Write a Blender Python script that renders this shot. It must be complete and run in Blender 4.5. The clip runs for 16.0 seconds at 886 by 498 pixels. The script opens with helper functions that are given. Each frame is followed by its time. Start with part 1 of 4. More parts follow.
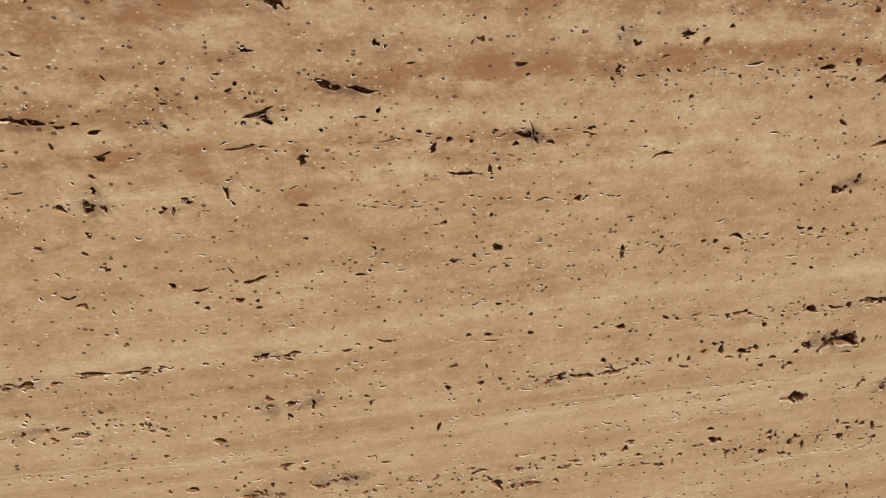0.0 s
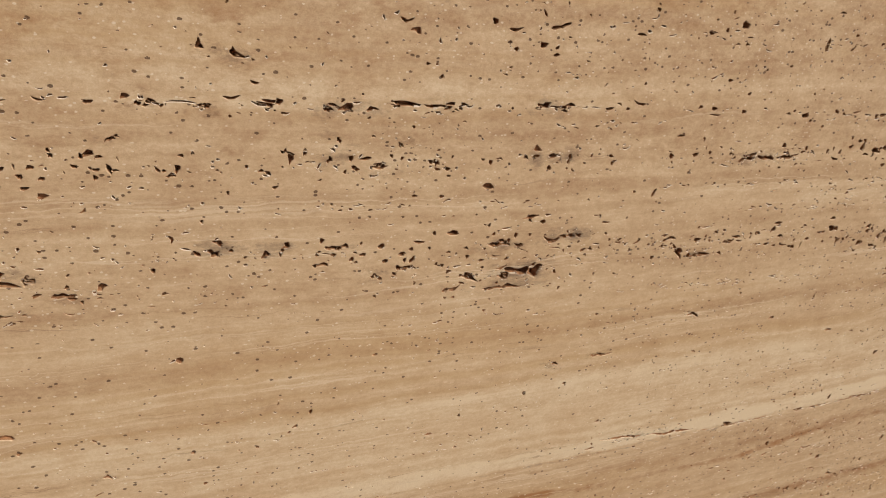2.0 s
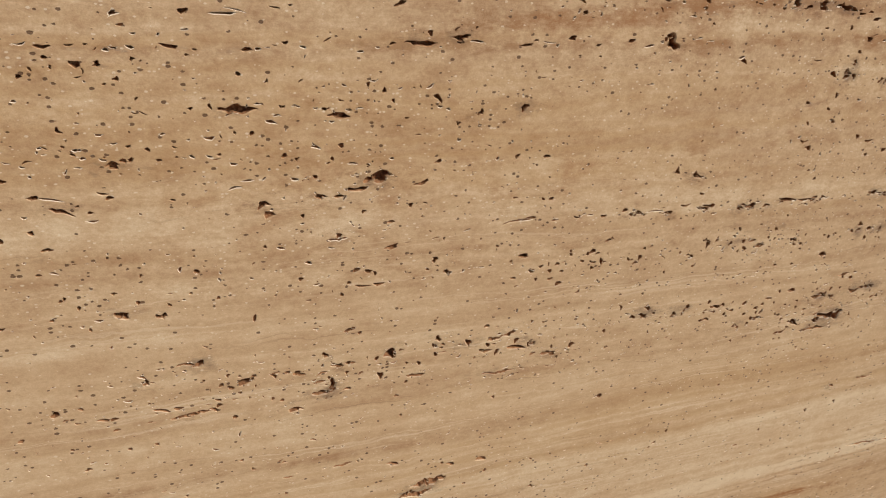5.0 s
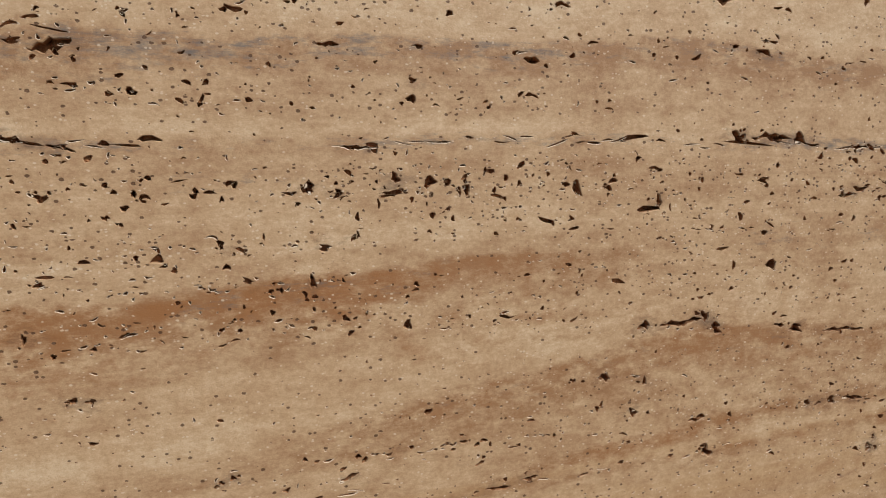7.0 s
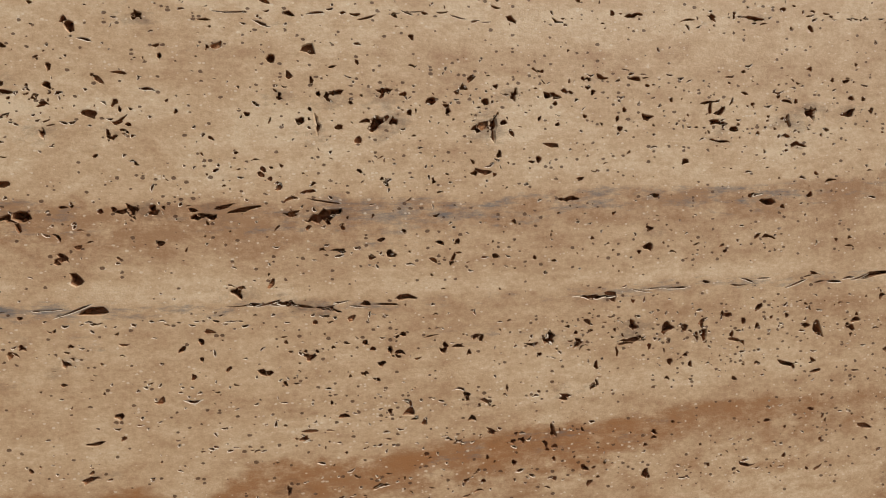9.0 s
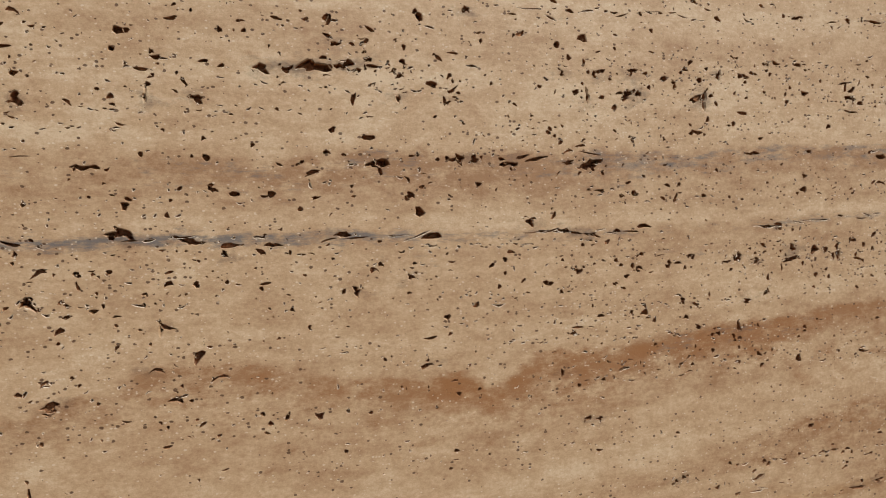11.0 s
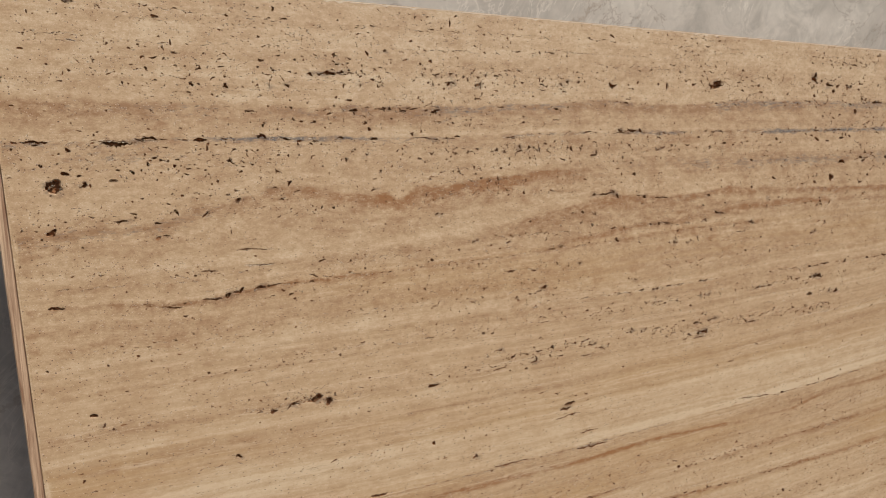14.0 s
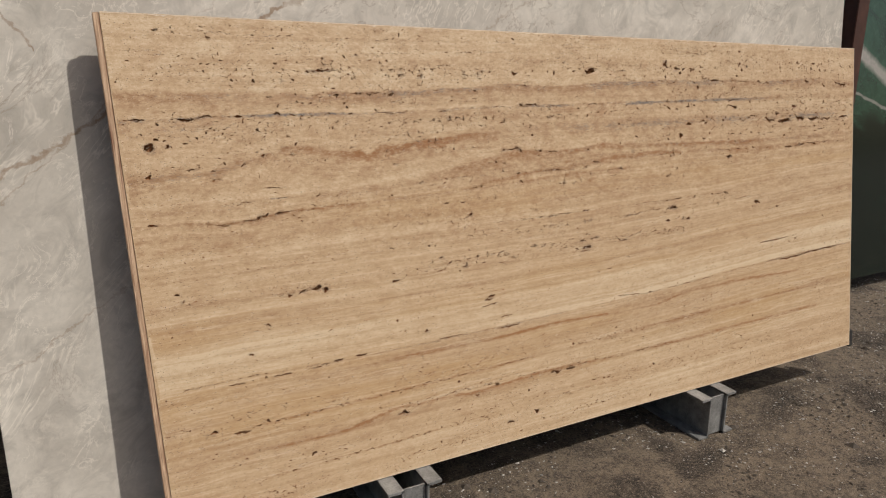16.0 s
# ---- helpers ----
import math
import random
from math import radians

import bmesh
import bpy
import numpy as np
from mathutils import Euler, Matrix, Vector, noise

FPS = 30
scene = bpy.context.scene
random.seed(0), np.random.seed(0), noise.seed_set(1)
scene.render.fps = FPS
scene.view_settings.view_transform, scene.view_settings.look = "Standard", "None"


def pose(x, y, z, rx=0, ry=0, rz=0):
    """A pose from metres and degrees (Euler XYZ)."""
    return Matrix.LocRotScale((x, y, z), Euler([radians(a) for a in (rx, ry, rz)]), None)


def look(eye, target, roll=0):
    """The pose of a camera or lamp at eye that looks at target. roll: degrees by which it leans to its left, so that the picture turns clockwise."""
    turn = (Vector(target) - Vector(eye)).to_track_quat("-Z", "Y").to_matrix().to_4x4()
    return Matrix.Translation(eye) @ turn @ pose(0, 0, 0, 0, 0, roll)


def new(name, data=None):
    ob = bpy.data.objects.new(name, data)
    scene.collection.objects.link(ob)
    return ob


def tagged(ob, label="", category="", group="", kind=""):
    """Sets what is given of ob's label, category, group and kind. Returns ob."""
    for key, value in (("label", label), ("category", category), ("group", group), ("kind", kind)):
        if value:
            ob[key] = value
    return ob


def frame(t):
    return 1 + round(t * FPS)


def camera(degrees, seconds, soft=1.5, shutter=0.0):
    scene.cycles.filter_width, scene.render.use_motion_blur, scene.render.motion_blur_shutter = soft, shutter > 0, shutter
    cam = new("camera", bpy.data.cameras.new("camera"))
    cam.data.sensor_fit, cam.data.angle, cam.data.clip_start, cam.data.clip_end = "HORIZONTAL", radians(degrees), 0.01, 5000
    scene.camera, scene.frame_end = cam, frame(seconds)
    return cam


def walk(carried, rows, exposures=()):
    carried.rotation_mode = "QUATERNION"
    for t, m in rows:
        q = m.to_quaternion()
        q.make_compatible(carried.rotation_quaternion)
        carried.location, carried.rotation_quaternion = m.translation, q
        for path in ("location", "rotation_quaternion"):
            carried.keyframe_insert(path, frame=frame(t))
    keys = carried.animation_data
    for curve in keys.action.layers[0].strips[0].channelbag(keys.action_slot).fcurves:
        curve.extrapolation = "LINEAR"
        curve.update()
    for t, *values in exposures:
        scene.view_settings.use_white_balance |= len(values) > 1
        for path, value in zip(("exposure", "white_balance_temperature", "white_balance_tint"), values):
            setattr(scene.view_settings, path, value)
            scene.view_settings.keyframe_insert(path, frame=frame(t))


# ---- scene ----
cam = camera(64.7, 16.0, soft=1.05)
PATH = [
    (0, (1.488, -0.394, 0.978), (1.857, 1.437, 0.262), 0.5),
    (0.5, (1.425, -0.395, 0.946), (1.913, 1.374, 0.151), 4.5),
    (0.8, (1.378, -0.389, 0.922), (1.929, 1.336, 0.072), 6.3),
    (1, (1.353, -0.384, 0.913), (1.92, 1.315, 0.024), 6.7),
    (1.5, (1.293, -0.381, 0.887), (1.939, 1.273, -0.034), 7.6),
    (2, (1.213, -0.399, 0.88), (1.956, 1.216, -0.035), 9.0),
    (2.5, (1.145, -0.414, 0.878), (1.895, 1.196, -0.041), 10.3),
    (3, (1.082, -0.41, 0.876), (1.771, 1.206, -0.08), 10.8),
    (3.2, (1.056, -0.402, 0.874), (1.744, 1.201, -0.103), 10.2),
    (5.3, (0.864, -0.387, 0.981), (1.581, 1.258, 0.098), 6.6),
    (5.5, (0.851, -0.394, 1.0), (1.548, 1.284, 0.166), 5.6),
    (6, (0.833, -0.41, 1.057), (1.52, 1.35, 0.401), 3.9),
    (6.1, (0.832, -0.414, 1.067), (1.514, 1.363, 0.454), 3.5),
    (6.4, (0.838, -0.433, 1.088), (1.492, 1.397, 0.615), 2.3),
    (6.5, (0.834, -0.432, 1.097), (1.497, 1.401, 0.65), 2.1),
    (7, (0.846, -0.434, 1.121), (1.438, 1.45, 0.805), 0.7),
    (7.5, (0.868, -0.428, 1.147), (1.335, 1.505, 0.935), -0.5),
    (8, (0.88, -0.42, 1.165), (1.202, 1.547, 1.008), -1.0),
    (8.5, (0.851, -0.417, 1.171), (1.059, 1.568, 1.043), -0.8),
    (9, (0.765, -0.414, 1.173), (1.072, 1.558, 1.046), -0.9),
    (9.5, (0.688, -0.431, 1.172), (1.151, 1.511, 1.047), -1.0),
    (10, (0.598, -0.445, 1.164), (1.143, 1.475, 1.03), -1.0),
    (10.2, (0.57, -0.448, 1.161), (1.099, 1.476, 1.032), -1.3),
    (12.3, (0.372, -0.718, 1.116), (0.965, 1.172, 0.845), -0.2),
    (12.5, (0.333, -0.769, 1.11), (1.002, 1.094, 0.822), -0.2),
    (13, (0.262, -0.908, 1.101), (1.079, 0.893, 0.799), -0.9),
    (13.5, (0.244, -1.094, 1.097), (1.08, 0.706, 0.856), -2.1),
    (14, (0.193, -1.275, 1.077), (1.008, 0.533, 0.818), -1.8),
    (14.5, (0.075, -1.43, 1.072), (0.95, 0.348, 0.805), -1.7),
    (14.9, (-0.012, -1.549, 1.061), (0.92, 0.196, 0.766), -2.4),
    (15, (-0.02, -1.582, 1.061), (0.916, 0.16, 0.76), -2.5),
    (15.2, (-0.029, -1.636, 1.056), (0.917, 0.1, 0.75), -2.8),
    (15.5, (-0.043, -1.751, 1.055), (0.894, -0.009, 0.758), -3.3),
    (16, (-0.061, -1.923, 1.038), (0.823, -0.158, 0.721), -3.2),
]
# the slab's own frame: x along its foot, z up its face; it leans back by 7 degrees with its foot 0.174 m over the ground
LEAN = pose(0, 0, 0.174, -7)
walk(cam, [(t, LEAN @ look(eye, target, roll)) for t, eye, target, roll in PATH],
     [(0.0, -0.13, 6850, 11.5), (3.2, -0.13, 6800, 11.3), (5.5, -0.16, 6800, 11), (7.0, -0.30, 6600, 11.2), (9.0, -0.32, 6550, 11), (12.5, -0.30, 6550, 11), (14.5, -0.17, 6550, 10.6), (16.0, -0.09, 6520, 10.3)])

# ---- light ----
world = bpy.data.worlds.new("world")
scene.world = world
world.use_nodes = True
wn = world.node_tree
sky = wn.nodes.new("ShaderNodeTexSky")
sky.sky_type, sky.sun_disc, sky.dust_density = "NISHITA", False, 4.0
SUN = Vector((0.53, -0.62, 0.95)).normalized()
sky.sun_elevation, sky.sun_rotation = math.asin(SUN.z), math.atan2(SUN.x, SUN.y)
wn.nodes["Background"].inputs["Strength"].default_value = 0.072
wn.links.new(sky.outputs[0], wn.nodes["Background"].inputs["Color"])
sun = new("sun", bpy.data.lights.new("sun", "SUN"))
sun.data.energy, sun.data.angle, sun.data.color = 3.15, radians(0.5), (1, 0.96, 0.9)
sun.matrix_basis = look(SUN * 10, (0, 0, 0))


# ---- materials ----
def nodes_of(name):
    m = bpy.data.materials.new(name)
    m.use_nodes = True
    return m, m.node_tree.nodes, m.node_tree.links, m.node_tree.nodes["Principled BSDF"]


def tex_coords(n, l, scale=(1, 1, 1), turn=(0, 0, 0)):
    c, r, m = n.new("ShaderNodeTexCoord"), n.new("ShaderNodeMapping"), n.new("ShaderNodeMapping")
    r.inputs["Rotation"].default_value = [radians(a) for a in turn]
    m.inputs["Scale"].default_value = scale
    l.new(c.outputs["Object"], r.inputs["Vector"])
    l.new(r.outputs["Vector"], m.inputs["Vector"])
    return m.outputs["Vector"]


def noise_tex(n, l, vec, scale, detail=4, rough=0.55, distort=0.0):
    t = n.new("ShaderNodeTexNoise")
    t.inputs["Scale"].default_value, t.inputs["Detail"].default_value = scale, detail
    t.inputs["Roughness"].default_value, t.inputs["Distortion"].default_value = rough, distort
    if vec:
        l.new(vec, t.inputs["Vector"])
    return t.outputs["Fac"]


def span(n, l, value, a, b, lo=0.0, hi=1.0):
    t = n.new("ShaderNodeMapRange")
    for k, v in zip((1, 2, 3, 4), (a, b, lo, hi)):
        t.inputs[k].default_value = v
    l.new(value, t.inputs[0])
    return t.outputs[0]


def calc(n, l, op, a, b):
    t = n.new("ShaderNodeMath")
    t.operation = op
    for k, v in enumerate((a, b)):
        if isinstance(v, (int, float)):
            t.inputs[k].default_value = v
        else:
            l.new(v, t.inputs[k])
    return t.outputs[0]


def blend(n, l, fac, a, b, mode="MIX"):
    t = n.new("ShaderNodeMix")
    t.data_type, t.blend_type = "RGBA", mode
    for k, v in ((0, fac), (6, a), (7, b)):
        if isinstance(v, (int, float)):
            t.inputs[k].default_value = v
        elif isinstance(v, tuple):
            t.inputs[k].default_value = (*v, 1)
        else:
            l.new(v, t.inputs[k])
    return t.outputs[2]


def relief(n, l, bsdf, height, strength, distance):
    b = n.new("ShaderNodeBump")
    b.inputs["Strength"].default_value, b.inputs["Distance"].default_value = strength, distance
    l.new(height, b.inputs["Height"])
    l.new(b.outputs[0], bsdf.inputs["Normal"])


def attribute(n, name):
    a = n.new("ShaderNodeAttribute")
    a.attribute_name = name
    return a.outputs["Fac"]


PALE, BROWN, RUST, GREY, CREAM = (0.585, 0.41, 0.245), (0.375, 0.214, 0.108), (0.33, 0.145, 0.05), (0.15, 0.147, 0.145), (0.71, 0.555, 0.37)


def travertine():
    """Banded travertine. The slab's mesh carries where each bed runs (bed), how brown it is (tone), and soft masks of rust, grey, ochre and grime that break up here."""
    m, n, l, b = nodes_of("travertine")
    c, join, flat = n.new("ShaderNodeTexCoord"), n.new("ShaderNodeCombineXYZ"), n.new("ShaderNodeCombineXYZ")
    sep = n.new("ShaderNodeSeparateXYZ")
    l.new(c.outputs["Object"], sep.inputs[0])
    bed = attribute(n, "bed")
    for k in (join, flat):
        l.new(sep.outputs[0], k.inputs[0])
    l.new(sep.outputs[2], flat.inputs[1])

    def mapped(source, sx, sz):
        k = n.new("ShaderNodeMapping")
        k.inputs["Scale"].default_value = (sx, sz, 1)
        l.new(source.outputs[0], k.inputs["Vector"])
        return k.outputs["Vector"]

    def bedded(sx, sz, detail=3, rough=0.55):
        return noise_tex(n, l, mapped(join, sx, sz), 1.0, detail, rough)

    def even(sx, sz, detail=4, rough=0.6):
        return noise_tex(n, l, mapped(flat, sx, sz), 1.0, detail, rough)

    def spots(sx, sz, radius, ragged, chance):
        """Small rounded spots in a share of the cells of a grid."""
        v = n.new("ShaderNodeTexVoronoi")
        v.voronoi_dimensions = "2D"
        v.inputs["Scale"].default_value = 1.0
        l.new(mapped(flat, sx, sz), v.inputs["Vector"])
        pick = n.new("ShaderNodeSeparateColor")
        l.new(v.outputs["Color"], pick.inputs[0])
        d = calc(n, l, "ADD", v.outputs["Distance"], calc(n, l, "MULTIPLY", calc(n, l, "SUBTRACT", ragged, 0.5), 0.55))
        size = calc(n, l, "MULTIPLY", pick.outputs[1], radius)
        d = calc(n, l, "SUBTRACT", d, size)
        return calc(n, l, "MULTIPLY", span(n, l, d, 0.04, 0.14, 1.0, 0.0), calc(n, l, "LESS_THAN", pick.outputs[0], chance))
    ripple = calc(n, l, "ADD", span(n, l, even(11, 26, 4), 0.2, 0.8, -0.0042, 0.0042), span(n, l, even(48, 95, 4, 0.65), 0.2, 0.8, -0.0022, 0.0022))
    l.new(calc(n, l, "ADD", bed, ripple), join.inputs[1])
    low = span(n, l, bed, 0.84, 0.68)
    porous = attribute(n, "porous")
    broad, lam, thin, hair = bedded(0.45, 42, 2), bedded(0.8, 110, 3), bedded(6, 260, 3), bedded(9, 560, 2)
    cloud, mottle, grit, grain = even(14, 22, 5, 0.62), even(85, 120, 6, 0.68), even(330, 420, 4, 0.65), even(950, 1100, 3, 0.6)
    t = attribute(n, "tone")
    for value, amount in ((broad, 0.20), (lam, 0.12), (thin, 0.045), (hair, 0.02)):
        swing = span(n, l, value, 0.32, 0.68, -amount, amount)
        t = calc(n, l, "ADD", t, calc(n, l, "MULTIPLY", swing, span(n, l, low, 0.0, 1.0, 0.6, 0.85)))
    calm = span(n, l, low, 0.0, 1.0, 1.0, 0.62)
    patch = span(n, l, even(34, 62, 7, 0.72), 0.45, 0.56, 0.34, 0.66)
    for value, amount in ((cloud, 0.19), (patch, 0.10), (mottle, 0.19), (grit, 0.16), (grain, 0.09)):
        t = calc(n, l, "ADD", t, calc(n, l, "MULTIPLY", span(n, l, value, 0.32, 0.68, -amount, amount), calm))
    rag, shred = even(38, 70, 9, 0.78), even(48, 190, 8, 0.78)
    # the brown beds are the most mottled
    browned = span(n, l, attribute(n, "tone"), 0.42, 1.0, 0.0, 1.0)
    t = calc(n, l, "ADD", t, calc(n, l, "MULTIPLY", browned, span(n, l, rag, 0.32, 0.68, -0.75, 0.55)))
    ramp = n.new("ShaderNodeValToRGB")
    e = ramp.color_ramp.elements
    e[0].position, e[0].color = 0.0, (*CREAM, 1)
    e[1].position, e[1].color = 1.0, (*BROWN, 1)
    k = e.new(0.36)
    k.color = (*PALE, 1)
    l.new(t, ramp.inputs[0])
    col = ramp.outputs[0]

    def stain(col, mask, breaker, depth, lo, hi, most, tint):
        f = calc(n, l, "ADD", mask, calc(n, l, "MULTIPLY", calc(n, l, "SUBTRACT", breaker, 0.5), depth))
        f = calc(n, l, "MULTIPLY", span(n, l, f, lo, hi, 0.0, most), span(n, l, mask, 0.02, 0.12))
        return blend(n, l, f, col, tint)
    col = stain(col, attribute(n, "ochre"), lam, 1.0, 0.15, 0.8, 0.8, (0.50, 0.305, 0.135))
    col = stain(col, attribute(n, "rust"), rag, 3.0, 0.24, 1.08, 0.85, RUST)
    col = stain(col, attribute(n, "grey"), shred, 3.6, 0.26, 0.90, 0.85, GREY)
    col = stain(col, attribute(n, "grime"), rag, 3.4, 0.30, 1.0, 0.8, (0.16, 0.105, 0.07))
    # hairline seams, dark and pale, along the beds
    thread, patchy = bedded(0.9, 60, 4, 0.6), bedded(5, 30, 3)
    seam = calc(n, l, "ABSOLUTE", calc(n, l, "SUBTRACT", thread, 0.47), 0.0)
    seam = calc(n, l, "MULTIPLY", span(n, l, seam, 0.0, 0.007, 0.55, 0.0), span(n, l, patchy, 0.54, 0.66))
    col = blend(n, l, calc(n, l, "MULTIPLY", seam, span(n, l, low, 0.0, 1.0, 0.35, 1.0)), col, (0.25, 0.13, 0.065))
    pale = calc(n, l, "ABSOLUTE", calc(n, l, "SUBTRACT", thread, 0.55), 0.0)
    pale = calc(n, l, "MULTIPLY", span(n, l, pale, 0.0, 0.02, 0.6, 0.0), span(n, l, patchy, 0.55, 0.42))
    col = blend(n, l, calc(n, l, "MULTIPLY", pale, low), col, (0.74, 0.59, 0.41))
    # pale specks, then pin pores whose inner shade is painted as dark spots
    speck = spots(420, 640, 0.34, mottle, calc(n, l, "ADD", calc(n, l, "MULTIPLY", porous, 0.045), 0.03))
    col = blend(n, l, calc(n, l, "MULTIPLY", speck, 0.6), col, (0.78, 0.68, 0.53))
    pit = spots(300, 420, 0.34, grit, calc(n, l, "ADD", calc(n, l, "MULTIPLY", porous, 0.075), 0.022))
    col = blend(n, l, calc(n, l, "MULTIPLY", pit, 0.85), col, (0.11, 0.052, 0.025))
    l.new(col, b.inputs["Base Color"])
    b.inputs["Roughness"].default_value = 0.5
    b.inputs["Specular IOR Level"].default_value = 0.5
    h = calc(n, l, "ADD", calc(n, l, "MULTIPLY", grit, 0.6), calc(n, l, "MULTIPLY", grain, 0.3))
    h = calc(n, l, "SUBTRACT", h, calc(n, l, "MULTIPLY", pit, 1.5))
    relief(n, l, b, h, 0.6, 0.0006)
    return m


def pore_stone():
    m, n, l, b = nodes_of("pore_stone")
    v = noise_tex(n, l, tex_coords(n, l), 220, 4, 0.6)
    l.new(blend(n, l, span(n, l, v, 0.3, 0.7), (0.24, 0.105, 0.044), (0.48, 0.255, 0.12)), b.inputs["Base Color"])
    b.inputs["Roughness"].default_value = 0.9
    relief(n, l, b, v, 0.8, 0.002)
    return m


def streak(n, l, x, z, slope, x0, z0, wide, rag):
    """1 along a slanting line through (x0, z0), wandering by rag."""
    d = calc(n, l, "SUBTRACT", calc(n, l, "SUBTRACT", z, z0), calc(n, l, "MULTIPLY", calc(n, l, "SUBTRACT", x, x0), slope))
    return span(n, l, calc(n, l, "ABSOLUTE", calc(n, l, "ADD", d, rag), 0.0), wide * 0.35, wide, 1.0, 0.0)


def quartzite(name, base, cloud, vein):
    """A polished slab: drifting grey clouds, slanting white wisps, smoky hairlines and a few brown veins."""
    m, n, l, b = nodes_of(name)
    slant = tex_coords(n, l, (0.8, 1, 1.1), (0, 42, 0))
    steep = tex_coords(n, l, (0.6, 1, 1.2), (0, 52, 0))
    big = noise_tex(n, l, slant, 2.6, 7, 0.62, 1.0)
    mid = noise_tex(n, l, slant, 9, 9, 0.66, 1.4)
    fine = noise_tex(n, l, tex_coords(n, l), 42, 8, 0.68, 0.4)
    col = blend(n, l, span(n, l, big, 0.38, 0.62), base, cloud)
    col = blend(n, l, span(n, l, mid, 0.46, 0.66, 0.0, 0.65), col, tuple(c * 0.66 for c in cloud))
    col = blend(n, l, span(n, l, fine, 0.42, 0.66, 0.0, 0.4), col, tuple(c * 0.70 for c in base))
    for scale, off, wide, most, gate_scale in ((4.0, 0.50, 0.016, 0.6, 3.2), (13, 0.52, 0.022, 0.5, 6.0)):
        w = noise_tex(n, l, steep, scale, 6, 0.62, 1.3)
        line = calc(n, l, "ABSOLUTE", calc(n, l, "SUBTRACT", w, off), 0.0)
        gate = span(n, l, noise_tex(n, l, tex_coords(n, l), gate_scale, 3), 0.46, 0.60)
        col = blend(n, l, calc(n, l, "MULTIPLY", span(n, l, line, 0.0, wide, most, 0.0), gate), col, tuple(min(0.86, c * 1.28) for c in base))
    w = noise_tex(n, l, slant, 3.4, 8, 0.66, 0.8)
    line = calc(n, l, "ABSOLUTE", calc(n, l, "SUBTRACT", w, 0.46), 0.0)
    gate = span(n, l, noise_tex(n, l, tex_coords(n, l), 1.9, 2), 0.50, 0.60)
    col = blend(n, l, calc(n, l, "MULTIPLY", span(n, l, line, 0.0, 0.010, 0.6, 0.0), gate), col, (0.26, 0.20, 0.15))
    co, sep = n.new("ShaderNodeTexCoord"), n.new("ShaderNodeSeparateXYZ")
    l.new(co.outputs["Object"], sep.inputs[0])
    rag = calc(n, l, "ADD", span(n, l, noise_tex(n, l, tex_coords(n, l), 7, 5, 0.65), 0.2, 0.8, -0.035, 0.035), span(n, l, fine, 0.2, 0.8, -0.012, 0.012))
    for slope, x0, z0, wide, most in ((0.555, -0.10, 1.078, 0.010, 0.75), (0.87, -0.12, 1.048, 0.006, 0.45), (-1.2, -0.17, 1.345, 0.008, 0.7), (0.6, -0.2, 0.55, 0.006, 0.35)):
        f = streak(n, l, sep.outputs[0], sep.outputs[2], slope, x0, z0, wide, rag)
        if slope < 0:
            f = calc(n, l, "MULTIPLY", f, calc(n, l, "LESS_THAN", calc(n, l, "ABSOLUTE", calc(n, l, "SUBTRACT", sep.outputs[0], x0), 0.0), 0.035))
        col = blend(n, l, calc(n, l, "MULTIPLY", f, span(n, l, mid, 0.36, 0.56, 0.25 * most, most)), col, vein)
    l.new(col, b.inputs["Base Color"])
    b.inputs["Roughness"].default_value = 0.3
    b.inputs["Specular IOR Level"].default_value = 0.35
    relief(n, l, b, fine, 0.05, 0.001)
    return m


def green_marble():
    m, n, l, b = nodes_of("green_marble")
    vec = tex_coords(n, l, (1, 1, 1), (0, 25, 0))
    v, fine = noise_tex(n, l, vec, 3, 8, 0.65, 1.5), noise_tex(n, l, vec, 26, 7, 0.68, 0.8)
    shade_rag = noise_tex(n, l, vec, 1.6, 5, 0.6, 0.6)
    col = blend(n, l, span(n, l, v, 0.3, 0.7), (0.006, 0.022, 0.014), (0.022, 0.068, 0.042))
    col = blend(n, l, span(n, l, fine, 0.5, 0.7, 0.0, 0.55), col, (0.045, 0.095, 0.065))
    co, sep = n.new("ShaderNodeTexCoord"), n.new("ShaderNodeSeparateXYZ")
    l.new(co.outputs["Object"], sep.inputs[0])
    # cast shadow painted into the colour: lower part near black, ragged upper edge
    low = calc(n, l, "ADD", span(n, l, sep.outputs[2], 0.85, 1.15, 0.35, -0.1), span(n, l, shade_rag, 0.3, 0.7, -0.25, 0.25))
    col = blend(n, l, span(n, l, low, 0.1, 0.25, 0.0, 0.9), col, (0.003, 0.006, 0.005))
    rag = span(n, l, noise_tex(n, l, vec, 9, 6, 0.65), 0.2, 0.8, -0.02, 0.02)
    for slope, x0, z0, wide, most in ((-0.60, 0.92, 1.405, 0.058, 0.85), (-0.34, 0.95, 1.139, 0.012, 0.6)):
        f = streak(n, l, sep.outputs[0], sep.outputs[2], slope, x0, z0, wide, rag)
        col = blend(n, l, calc(n, l, "MULTIPLY", f, span(n, l, fine, 0.3, 0.6, most, 0.75 * most)), col, (0.42, 0.38, 0.35))
    l.new(col, b.inputs["Base Color"])
    b.inputs["Roughness"].default_value = 0.14
    return m


